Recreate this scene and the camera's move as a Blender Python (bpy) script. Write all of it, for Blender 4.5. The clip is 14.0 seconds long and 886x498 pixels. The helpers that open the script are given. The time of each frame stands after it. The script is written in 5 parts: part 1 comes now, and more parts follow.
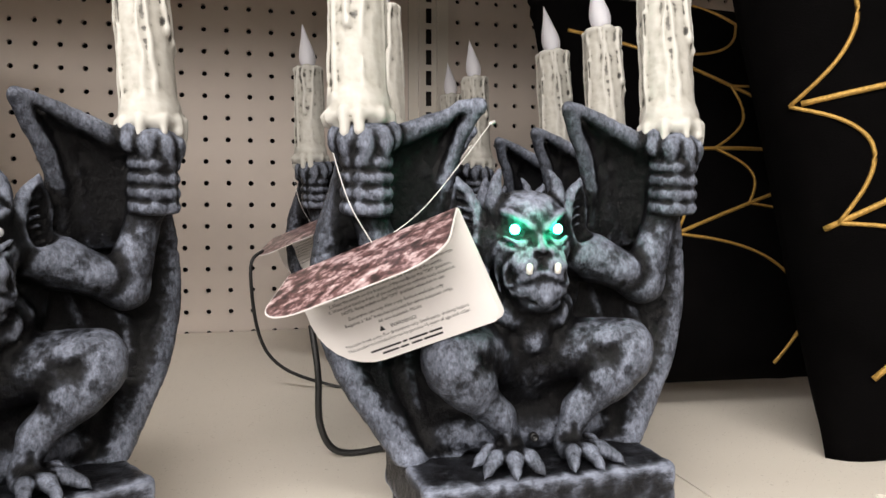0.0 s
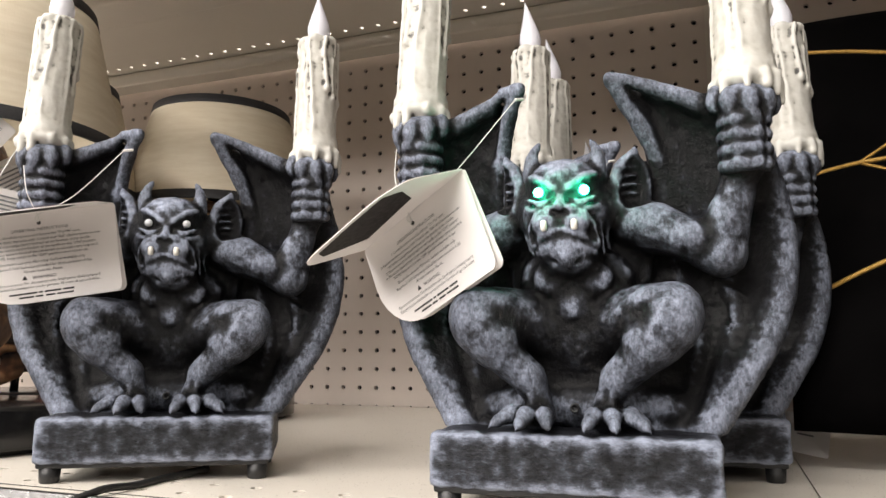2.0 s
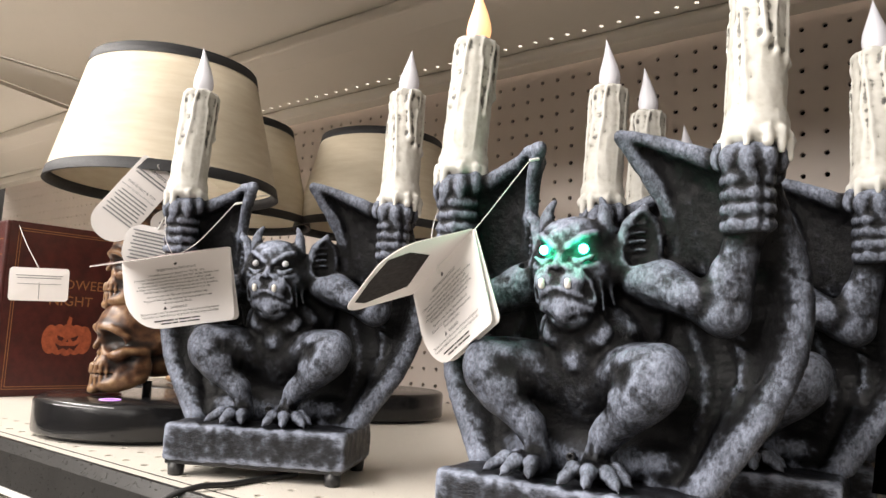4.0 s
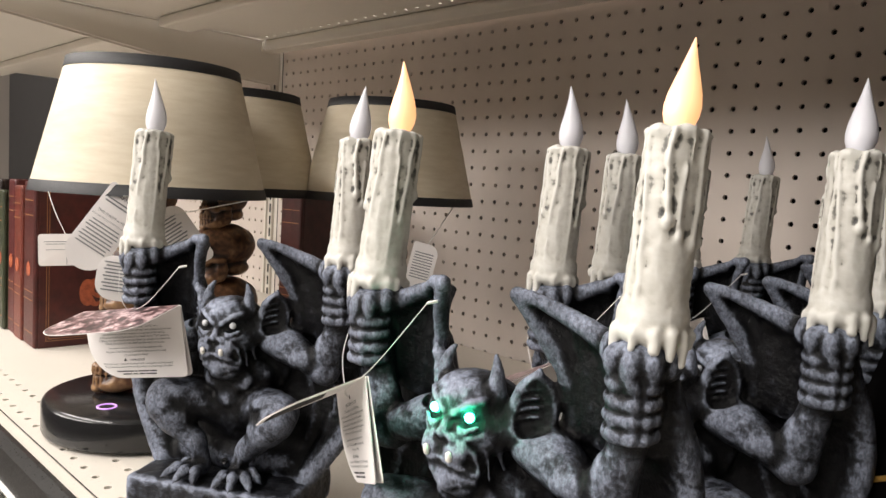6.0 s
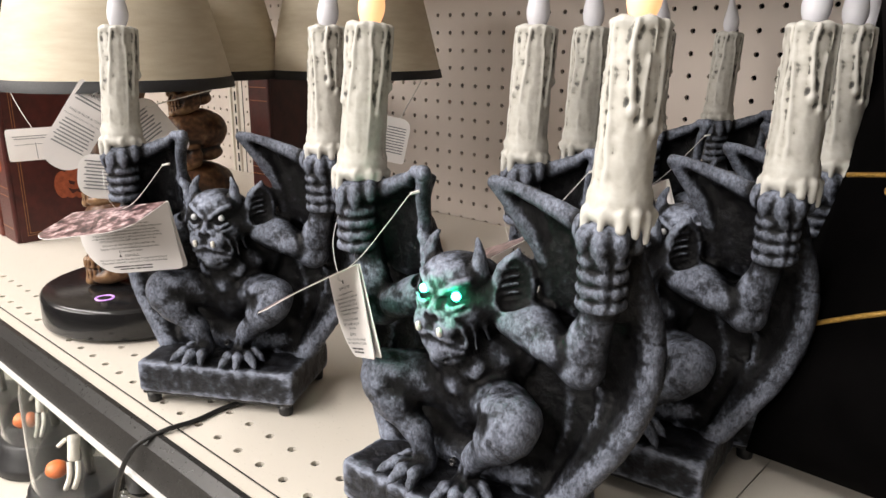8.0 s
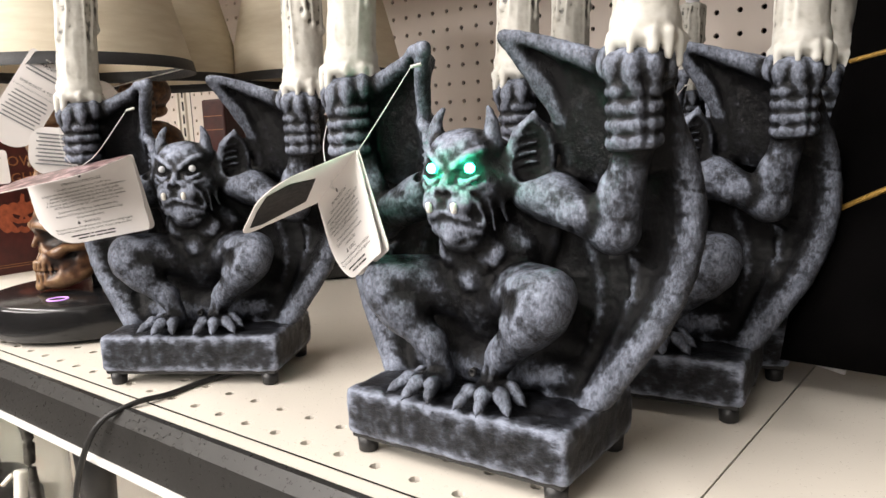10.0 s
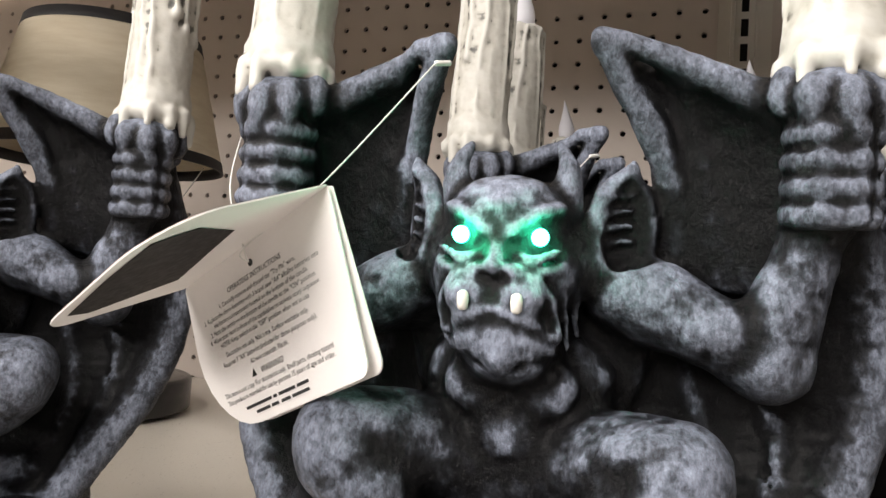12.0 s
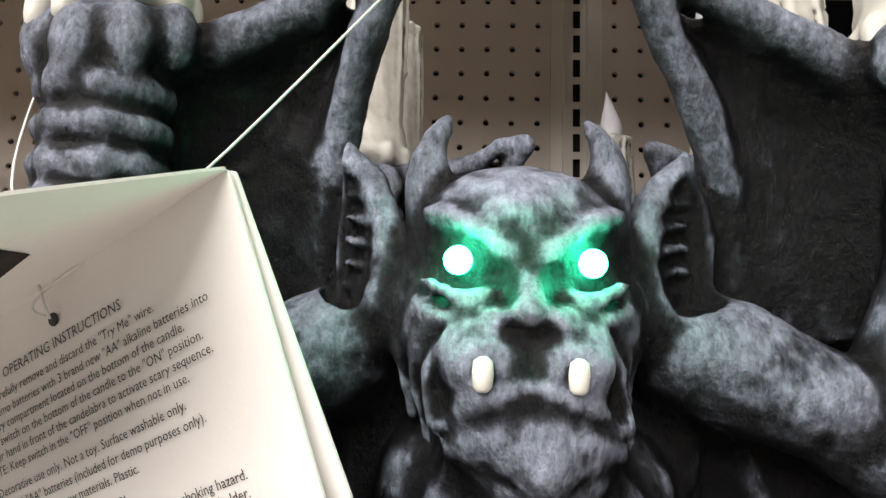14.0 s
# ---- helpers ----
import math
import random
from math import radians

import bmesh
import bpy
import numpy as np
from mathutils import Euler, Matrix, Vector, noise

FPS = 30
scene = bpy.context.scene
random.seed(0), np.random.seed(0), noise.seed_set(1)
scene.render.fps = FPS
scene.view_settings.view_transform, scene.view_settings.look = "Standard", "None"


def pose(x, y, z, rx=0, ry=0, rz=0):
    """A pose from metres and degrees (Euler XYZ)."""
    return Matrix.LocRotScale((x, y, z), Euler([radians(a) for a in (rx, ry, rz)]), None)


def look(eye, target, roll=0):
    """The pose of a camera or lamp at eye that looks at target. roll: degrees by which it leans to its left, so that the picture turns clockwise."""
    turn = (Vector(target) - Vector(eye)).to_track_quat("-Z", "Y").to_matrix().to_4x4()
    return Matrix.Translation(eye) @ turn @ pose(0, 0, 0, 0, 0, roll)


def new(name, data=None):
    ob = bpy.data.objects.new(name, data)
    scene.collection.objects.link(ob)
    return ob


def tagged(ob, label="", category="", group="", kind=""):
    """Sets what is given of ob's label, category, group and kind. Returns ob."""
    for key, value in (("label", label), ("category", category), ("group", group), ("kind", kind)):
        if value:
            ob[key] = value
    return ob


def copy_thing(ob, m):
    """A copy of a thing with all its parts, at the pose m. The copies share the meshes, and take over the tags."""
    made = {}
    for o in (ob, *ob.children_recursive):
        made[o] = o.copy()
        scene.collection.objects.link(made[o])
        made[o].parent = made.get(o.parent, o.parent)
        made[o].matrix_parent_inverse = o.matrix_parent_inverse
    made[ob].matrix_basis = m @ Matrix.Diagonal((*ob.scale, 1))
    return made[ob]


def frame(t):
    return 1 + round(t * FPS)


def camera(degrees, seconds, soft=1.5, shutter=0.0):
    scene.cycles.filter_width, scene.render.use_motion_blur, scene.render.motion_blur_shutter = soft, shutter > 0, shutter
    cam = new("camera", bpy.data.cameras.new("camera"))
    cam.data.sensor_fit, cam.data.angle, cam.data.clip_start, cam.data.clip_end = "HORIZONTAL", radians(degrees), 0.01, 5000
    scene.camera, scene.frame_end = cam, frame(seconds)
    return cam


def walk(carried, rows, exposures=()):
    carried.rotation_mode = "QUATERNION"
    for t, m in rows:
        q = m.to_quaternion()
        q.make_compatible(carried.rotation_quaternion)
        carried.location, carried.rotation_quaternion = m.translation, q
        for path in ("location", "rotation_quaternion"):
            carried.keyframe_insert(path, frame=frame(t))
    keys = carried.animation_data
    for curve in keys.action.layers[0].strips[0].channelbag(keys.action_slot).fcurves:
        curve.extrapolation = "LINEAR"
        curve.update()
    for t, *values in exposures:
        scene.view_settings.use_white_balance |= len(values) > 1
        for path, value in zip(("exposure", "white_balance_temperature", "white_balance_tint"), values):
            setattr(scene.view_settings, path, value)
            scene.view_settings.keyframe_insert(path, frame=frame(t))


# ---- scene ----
cam = camera(61.6, 14.0)
PATH = [
    (0, (-0.209, -0.916, 1.351), (0.274, 1.02, 1.222), 0.1),
    (0.5, (-0.179, -0.905, 1.319), (0.184, 1.061, 1.344), -1.3),
    (1, (-0.112, -0.921, 1.294), (-0.173, 1.075, 1.409), 0.3),
    (1.5, (-0.05, -0.935, 1.272), (-0.519, 0.994, 1.518), 1.4),
    (2, (-0.016, -0.933, 1.262), (-0.723, 0.915, 1.548), 0.2),
    (2.5, (0.008, -0.938, 1.263), (-0.883, 0.827, 1.566), -0.5),
    (3, (0.05, -0.949, 1.262), (-0.945, 0.758, 1.573), 0.1),
    (3.5, (0.088, -0.953, 1.272), (-1.06, 0.662, 1.539), 0.4),
    (4, (0.095, -0.914, 1.292), (-1.155, 0.629, 1.533), 2.7),
    (4.2, (0.093, -0.894, 1.308), (-1.161, 0.645, 1.553), 3.2),
    (6.5, (0.156, -0.839, 1.461), (-1.266, 0.537, 1.173), 2.3),
    (7, (0.157, -0.849, 1.468), (-1.209, 0.563, 1.095), 1.4),
    (7.5, (0.159, -0.851, 1.467), (-1.173, 0.568, 1.005), 0.5),
    (8, (0.157, -0.858, 1.46), (-1.15, 0.557, 0.923), 0.2),
    (8.2, (0.152, -0.854, 1.454), (-1.145, 0.554, 0.876), -0.4),
    (10.3, (0.112, -0.869, 1.336), (-1.113, 0.7, 1.142), -1.8),
    (10.5, (0.099, -0.853, 1.325), (-1.099, 0.744, 1.216), -0.5),
    (11, (0.044, -0.831, 1.318), (-0.961, 0.898, 1.32), 2.5),
    (11.5, (-0.006, -0.802, 1.32), (-0.799, 1.033, 1.382), 3.2),
    (12, (-0.037, -0.787, 1.323), (-0.679, 1.104, 1.433), 3.8),
    (12.5, (-0.061, -0.758, 1.32), (-0.533, 1.18, 1.466), 3.8),
    (13, (-0.079, -0.74, 1.321), (-0.415, 1.22, 1.538), 3.6),
    (13.5, (-0.094, -0.723, 1.32), (-0.246, 1.253, 1.587), 2.8),
    (14, (-0.093, -0.714, 1.324), (-0.19, 1.266, 1.596), 1.5),
]
walk(cam, [(t, look(eye, target, roll)) for t, eye, target, roll in PATH], [(0.0, -0.08), (1.5, 0.16), (3.0, 0.34), (4.2, 0.42), (6.3, 0.10), (8.2, 0.10), (10.3, 0.38), (11.5, 0.30), (12.5, 0.08), (14.0, 0.08)])

# ---- world and lamps ----
world = bpy.data.worlds.new("store_light")
scene.world = world
world.use_nodes = True
bg = world.node_tree.nodes["Background"]
bg.inputs[0].default_value = (1.0, 0.96, 0.91, 1)
bg.inputs[1].default_value = 0.06


def strip_lamp(place, target, size, watts, colour=(1.0, 0.938, 0.885)):
    data = bpy.data.lights.new("ceiling_or_fill_strip", "AREA")
    data.shape, data.size, data.size_y, data.energy, data.color = "RECTANGLE", size[0], size[1], watts, colour
    ob = new("ceiling_or_fill_strip", data)
    ob.matrix_world = look(place, target)
    return ob


strip_lamp((-1.9, -4.0, 2.75), (-0.25, -0.3, 1.35), (4.0, 0.7), 132)
# weak added fill from the right, without a ceiling strip of its own
strip_lamp((1.6, -4.6, 2.75), (-0.1, -0.3, 1.35), (4.0, 0.7), 16)
strip_lamp((-1.15, -1.85, 2.95), (-0.4, -0.5, 1.25), (3.6, 0.2), 84)
strip_lamp((-0.6, 0.55, 2.95), (-0.6, 0.3, 1.7), (2.4, 0.25), 26)


# ---- materials ----
def material(name):
    m = bpy.data.materials.new(name)
    m.use_nodes = True
    nt = m.node_tree
    return m, nt, nt.nodes["Principled BSDF"], nt.nodes, nt.links


def noise_node(nt, scale, detail=4, rough=0.55, stretch=None, coords="Object"):
    tc = nt.nodes.new("ShaderNodeTexCoord")
    n = nt.nodes.new("ShaderNodeTexNoise")
    n.inputs["Scale"].default_value, n.inputs["Detail"].default_value, n.inputs["Roughness"].default_value = scale, detail, rough
    if stretch:
        mp = nt.nodes.new("ShaderNodeMapping")
        mp.inputs["Scale"].default_value = stretch
        nt.links.new(tc.outputs[coords], mp.inputs[0])
        nt.links.new(mp.outputs[0], n.inputs["Vector"])
    else:
        nt.links.new(tc.outputs[coords], n.inputs["Vector"])
    return n


def ramp(nt, source, stops):
    r = nt.nodes.new("ShaderNodeValToRGB")
    nt.links.new(source, r.inputs[0])
    e = r.color_ramp.elements
    while len(e) < len(stops):
        e.new(0.5)
    for k, (p, c) in enumerate(stops):
        e[k].position, e[k].color = p, (*c, 1) if len(c) == 3 else (c[0], c[0], c[0], 1)
    return r


def bump(nt, bsdf, height, strength, distance):
    b = nt.nodes.new("ShaderNodeBump")
    b.inputs["Strength"].default_value, b.inputs["Distance"].default_value = strength, distance
    nt.links.new(height, b.inputs["Height"])
    nt.links.new(b.outputs[0], bsdf.inputs["Normal"])
    return b


def plain(name, colour, rough=0.5, metal=0.0, vary=0.12, scale=40.0, relief=0.0, fine=400.0, stretch=None, gloss=0.5):
    """A painted or moulded surface: colour with mottling at two scales, gloss that varies, slight relief."""
    m, nt, bsdf, nodes, links = material(name)
    a = noise_node(nt, scale, 5, 0.6, stretch)
    lo = tuple(c * (1 - vary) for c in colour)
    hi = tuple(min(1, c * (1 + vary)) for c in colour)
    r = ramp(nt, a.outputs[0], [(0.3, lo), (0.7, hi)])
    links.new(r.outputs[0], bsdf.inputs["Base Color"])
    f = noise_node(nt, fine, 3, 0.6, stretch)
    rr = ramp(nt, f.outputs[0], [(0.3, (max(0.02, rough - 0.08),)), (0.7, (min(1, rough + 0.08),))])
    links.new(rr.outputs[0], bsdf.inputs["Roughness"])
    bsdf.inputs["Metallic"].default_value = metal
    bsdf.inputs["Specular IOR Level"].default_value = gloss
    if relief:
        bump(nt, bsdf, f.outputs[0], 0.6, relief)
    return m


def glowing(name, colour, strength, base=(0.9, 0.9, 0.9)):
    m, nt, bsdf, nodes, links = material(name)
    bsdf.inputs["Base Color"].default_value = (*base, 1)
    bsdf.inputs["Emission Color"].default_value = (*colour, 1)
    bsdf.inputs["Emission Strength"].default_value = strength
    bsdf.inputs["Roughness"].default_value = 0.3
    return m


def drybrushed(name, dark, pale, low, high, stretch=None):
    """Black moulded resin with pale grey paint dragged over its high spots, plus the facing tone held in 'raised'."""
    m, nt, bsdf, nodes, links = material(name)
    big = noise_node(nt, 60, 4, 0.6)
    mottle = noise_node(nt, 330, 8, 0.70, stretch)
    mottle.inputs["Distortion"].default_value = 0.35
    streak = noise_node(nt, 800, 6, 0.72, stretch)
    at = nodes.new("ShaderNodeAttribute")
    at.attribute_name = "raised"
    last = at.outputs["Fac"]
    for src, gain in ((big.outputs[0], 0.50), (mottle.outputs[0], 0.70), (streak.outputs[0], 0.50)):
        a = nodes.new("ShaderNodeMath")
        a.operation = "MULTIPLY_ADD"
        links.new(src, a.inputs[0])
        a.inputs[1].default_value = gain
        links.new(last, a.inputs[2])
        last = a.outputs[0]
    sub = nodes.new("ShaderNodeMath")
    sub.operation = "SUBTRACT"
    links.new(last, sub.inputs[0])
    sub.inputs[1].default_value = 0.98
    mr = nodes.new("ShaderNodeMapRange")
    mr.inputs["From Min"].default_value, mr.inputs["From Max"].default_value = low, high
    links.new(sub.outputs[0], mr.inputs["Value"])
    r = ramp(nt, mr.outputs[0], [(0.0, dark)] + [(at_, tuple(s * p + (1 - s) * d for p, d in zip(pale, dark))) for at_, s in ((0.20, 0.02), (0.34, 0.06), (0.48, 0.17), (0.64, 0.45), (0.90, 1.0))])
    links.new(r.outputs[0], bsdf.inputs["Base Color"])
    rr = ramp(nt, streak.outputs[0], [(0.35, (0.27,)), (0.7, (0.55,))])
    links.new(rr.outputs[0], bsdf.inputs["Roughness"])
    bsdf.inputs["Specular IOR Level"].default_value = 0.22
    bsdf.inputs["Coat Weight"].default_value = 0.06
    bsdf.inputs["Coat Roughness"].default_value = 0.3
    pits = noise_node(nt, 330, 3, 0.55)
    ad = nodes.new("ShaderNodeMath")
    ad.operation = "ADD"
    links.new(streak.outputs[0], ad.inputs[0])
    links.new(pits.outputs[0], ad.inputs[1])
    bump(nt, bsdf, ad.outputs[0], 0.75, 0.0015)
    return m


# drybrushed paint, with light and shade by facing mixed into the statue's colour
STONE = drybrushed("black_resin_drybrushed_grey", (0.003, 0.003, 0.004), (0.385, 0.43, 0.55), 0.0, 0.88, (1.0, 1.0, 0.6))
PLINTH = drybrushed("plinth_paint", (0.006, 0.006, 0.0075), (0.31, 0.345, 0.44), -0.16, 0.70, (0.5, 1.0, 1.0))


def wax_paint():
    m, nt, bsdf, nodes, links = material("ivory_wax_with_dark_wash")
    at = nodes.new("ShaderNodeAttribute")
    at.attribute_name = "raised"
    n = noise_node(nt, 220, 5, 0.65)
    add = nodes.new("ShaderNodeMath")
    add.operation = "MULTIPLY_ADD"
    links.new(n.outputs[0], add.inputs[0])
    add.inputs[1].default_value = 0.5
    links.new(at.outputs["Fac"], add.inputs[2])
    r = ramp(nt, add.outputs[0], [(0.02, (0.020, 0.019, 0.017)), (0.24, (0.13, 0.125, 0.11)), (0.36, (0.40, 0.385, 0.34)), (0.55, (0.48, 0.465, 0.42)), (1.0, (0.56, 0.55, 0.51))])
    links.new(r.outputs[0], bsdf.inputs["Base Color"])
    bsdf.inputs["Roughness"].default_value = 0.5
    bsdf.inputs["Subsurface Weight"].default_value = 0.0
    bump(nt, bsdf, n.outputs[0], 0.4, 0.0006)
    return m


WAX = wax_paint()
BLACK_PLASTIC = plain("black_plastic", (0.012, 0.012, 0.013), 0.42, 0, 0.2, 80, 0.0002, 600)
GLOSS_BLACK = plain("gloss_black_plastic", (0.011, 0.011, 0.012), 0.18, 0, 0.2, 30)
CABLE = plain("black_cable", (0.012, 0.012, 0.012), 0.5)
BEIGE = plain("beige_enamel_steel", (0.70, 0.655, 0.585), 0.34, 0, 0.03, 6, 0.00012, 500)
PEG = plain("beige_pegboard", (0.65, 0.575, 0.52), 0.52, 0, 0.04, 9, 0.0002, 700)
# near-black colour that stands for the shade inside holes and gaps
SHADOW_GAP = plain("painted_shade_black", (0.012, 0.010, 0.009), 0.9)
RAIL = plain("black_price_rail", (0.022, 0.021, 0.020), 0.33, 0, 0.15, 40)
RAIL_EDGE = plain("white_rail_lip", (0.75, 0.74, 0.72), 0.4)
CARD = plain("white_card", (0.85, 0.815, 0.80), 0.55, 0, 0.02, 60, 0.0001, 900)
INK = plain("black_ink", (0.03, 0.03, 0.032), 0.6)
GREY_INK = plain("grey_ink", (0.22, 0.22, 0.23), 0.6)
STRING = plain("white_nylon", (0.75, 0.74, 0.72), 0.4)
TRIM = plain("black_ribbon", (0.012, 0.012, 0.014), 0.6, 0, 0.2, 300, 0.0003, 1500)
FANG = plain("ivory_enamel", (0.84, 0.82, 0.76), 0.3, 0, 0.05, 300)
EYE_LIT = glowing("lit_green_eye", (0.03, 1.0, 0.48), 45)
FLAME_LIT = glowing("lit_flame", (1.0, 0.50, 0.20), 0.95, (0.85, 0.62, 0.42))


def milky(name, colour, rough):
    m, nt, bsdf, nodes, links = material(name)
    bsdf.inputs["Base Color"].default_value = (*colour, 1)
    bsdf.inputs["Roughness"].default_value = rough
    bsdf.inputs["Transmission Weight"].default_value = 0.25
    bsdf.inputs["IOR"].default_value = 1.4
    return m


FLAME_OFF = milky("milky_plastic_flame", (0.82, 0.82, 0.88), 0.35)
EYE_OFF = milky("clear_eye_lens", (0.78, 0.80, 0.84), 0.15)


# ---- building helpers ----
def finish(name, me, mat, parent=None, label="", smooth=True):
    if mat and not me.materials:
        me.materials.append(mat)
    if smooth:
        me.polygons.foreach_set("use_smooth", [True] * len(me.polygons))
    ob = new(name, me)
    if parent:
        ob.parent = parent
    if label:
        ob["label"] = label
    return ob


def part(name, bm, mat, parent=None, label="", smooth=False):
    me = bpy.data.meshes.new(name)
    bm.normal_update()
    bm.to_mesh(me)
    bm.free()
    return finish(name, me, mat, parent, label, smooth)


def thing(name, m, label, category, group="", kind=""):
    ob = new(name)
    ob.empty_display_size = 0.02
    ob.matrix_world = m
    return tagged(ob, label, category, group, kind)


def box_bm(x0, x1, y0, y1, z0, z1, bevel=0.0, seg=2):
    bm = bmesh.new()
    bmesh.ops.create_cube(bm, size=1)
    for v in bm.verts:
        v.co = Vector((x0 + (v.co.x + 0.5) * (x1 - x0), y0 + (v.co.y + 0.5) * (y1 - y0), z0 + (v.co.z + 0.5) * (z1 - z0)))
    if bevel:
        bmesh.ops.bevel(bm, geom=bm.edges[:], offset=bevel, segments=seg, profile=0.5, affect="EDGES")
    return bm


def lathe_bm(profile, seg=40, cap=True):
    """A turned body: profile of (radius, height) from bottom to top."""
    bm = bmesh.new()
    rings = [[bm.verts.new((r * math.cos(2 * math.pi * k / seg), r * math.sin(2 * math.pi * k / seg), z)) for k in range(seg)] for r, z in profile]
    for a, b in zip(rings, rings[1:]):
        for k in range(seg):
            bm.faces.new((a[k], a[(k + 1) % seg], b[(k + 1) % seg], b[k]))
    if cap:
        bm.faces.new(rings[0][::-1])
        bm.faces.new(rings[-1])
    return bm


def tube_bm(points, radius, seg=8, smooth=6):
    """A round cord through the points, rounded by Catmull-Rom."""
    pts = [Vector(p) for p in points]
    line = []
    for i in range(len(pts) - 1):
        p0, p1, p2, p3 = pts[max(i - 1, 0)], pts[i], pts[i + 1], pts[min(i + 2, len(pts) - 1)]
        for k in range(smooth):
            t = k / smooth
            line.append(0.5 * ((2 * p1) + (p2 - p0) * t + (2 * p0 - 5 * p1 + 4 * p2 - p3) * t * t + (3 * p1 - p0 - 3 * p2 + p3) * t ** 3))
    line.append(pts[-1])
    bm = bmesh.new()
    rings = []
    for i, p in enumerate(line):
        d = (line[min(i + 1, len(line) - 1)] - line[max(i - 1, 0)]).normalized()
        a = d.orthogonal().normalized() if abs(d.z) > 0.99 else d.cross(Vector((0, 0, 1))).normalized()
        b = d.cross(a)
        rings.append([bm.verts.new(p + radius * (math.cos(2 * math.pi * k / seg) * a + math.sin(2 * math.pi * k / seg) * b)) for k in range(seg)])
    for a, b in zip(rings, rings[1:]):
        for k in range(seg):
            bm.faces.new((a[k], a[(k + 1) % seg], b[(k + 1) % seg], b[k]))
    bm.faces.new(rings[0][::-1])
    bm.faces.new(rings[-1])
    return bm


# ---- sculpting: a field of rounded forms, skinned ----
class Clay:
    """A block of clay on a grid in millimetres; forms are blended into it or cut from it, then it is skinned."""

    def __init__(self, lo, hi, step):
        self.lo, self.step = np.array(lo, float), step
        self.n = np.ceil((np.array(hi) - self.lo) / step).astype(int) + 1
        self.f = np.full(self.n, 60.0, np.float32)

    def block(self, lo, hi):
        a = np.clip(np.floor((np.array(lo) - self.lo) / self.step).astype(int), 0, self.n)
        b = np.clip(np.ceil((np.array(hi) - self.lo) / self.step).astype(int) + 1, 0, self.n)
        if np.any(b <= a):
            return None
        g = [np.float32(self.lo[i] + self.step * np.arange(a[i], b[i])) for i in range(3)]
        return tuple(slice(a[i], b[i]) for i in range(3)), g[0][:, None, None], g[1][None, :, None], g[2][None, None, :]

    def merge(self, where, d, k, cut):
        f = self.f[where]
        if cut:
            h = np.maximum(k - np.abs(f + d), 0) / k
            self.f[where] = np.maximum(f, -d) + h * h * k * 0.25
        else:
            h = np.maximum(k - np.abs(f - d), 0) / k
            self.f[where] = np.minimum(f, d) - h * h * k * 0.25

    def blob(self, c, r, k=4.0, cut=False, turn=None):
        c, r = np.array(c, float), np.array(r if hasattr(r, "__len__") else (r, r, r), float)
        m = r.max() + k + 3
        got = self.block(c - m, c + m)
        if not got:
            return
        w, x, y, z = got
        x, y, z = x - c[0], y - c[1], z - c[2]
        if turn:
            e = np.array(Euler([radians(a) for a in turn]).to_matrix().transposed())
            x, y, z = e[0, 0] * x + e[0, 1] * y + e[0, 2] * z, e[1, 0] * x + e[1, 1] * y + e[1, 2] * z, e[2, 0] * x + e[2, 1] * y + e[2, 2] * z
        k0 = np.sqrt((x / r[0]) ** 2 + (y / r[1]) ** 2 + (z / r[2]) ** 2)
        k1 = np.sqrt((x / r[0] ** 2) ** 2 + (y / r[1] ** 2) ** 2 + (z / r[2] ** 2) ** 2)
        self.merge(w, k0 * (k0 - 1) / np.maximum(k1, 1e-6), k, cut)

    def limb(self, a, b, ra, rb, k=4.0, cut=False, into=None):
        a, b = np.array(a, float), np.array(b, float)
        m = max(ra, rb) + k + 3
        got = self.block(np.minimum(a, b) - m, np.maximum(a, b) + m)
        if not got:
            return
        w, x, y, z = got
        ab = b - a
        t = np.clip(((x - a[0]) * ab[0] + (y - a[1]) * ab[1] + (z - a[2]) * ab[2]) / max(ab @ ab, 1e-6), 0, 1)
        d = np.sqrt((x - a[0] - t * ab[0]) ** 2 + (y - a[1] - t * ab[1]) ** 2 + (z - a[2] - t * ab[2]) ** 2) - (ra + (rb - ra) * t)
        if into is None:
            self.merge(w, d, k, cut)
        else:
            into[w] = np.minimum(into[w], d)

    def path(self, pts, r0, r1, k=3.0, cut=False, into=None):
        """A bent limb through the points, rounded between them."""
        p = [np.array(a, float) for a in pts]
        if len(p) > 2:
            p = [2 * p[0] - p[1]] + p + [2 * p[-1] - p[-2]]
            fine = []
            for i in range(1, len(p) - 2):
                for t in (0.0, 0.25, 0.5, 0.75):
                    a, b, c, d = p[i - 1:i + 3]
                    fine.append(0.5 * (2 * b + (c - a) * t + (2 * a - 5 * b + 4 * c - d) * t * t + (3 * b - a - 3 * c + d) * t ** 3))
            p = fine + [p[-2]]
        n = len(p) - 1
        own = into is None
        if own:
            into = np.full(self.n, 60.0, np.float32)
        for i in range(n):
            self.limb(p[i], p[i + 1], r0 + (r1 - r0) * i / n, r0 + (r1 - r0) * (i + 1) / n, k, cut, into)
        if own:
            self.merge(tuple(slice(None) for _ in range(3)), into, k, cut)

    def sheet(self, edge_a, edge_b, r, n=16, k=3.0, sag=(0, 0, 0)):
        """A thick skin between two polylines with as many points each."""
        def at(line, s):
            s *= len(line) - 1
            i = min(int(s), len(line) - 2)
            return np.array(line[i]) + (s - i) * (np.array(line[i + 1]) - np.array(line[i]))
        into = np.full(self.n, 60.0, np.float32)
        for q in range(n):
            a, b = at(edge_a, q / (n - 1)), at(edge_b, q / (n - 1))
            self.path([a, (a + b) / 2 + np.array(sag), b], r, r, k, False, into)
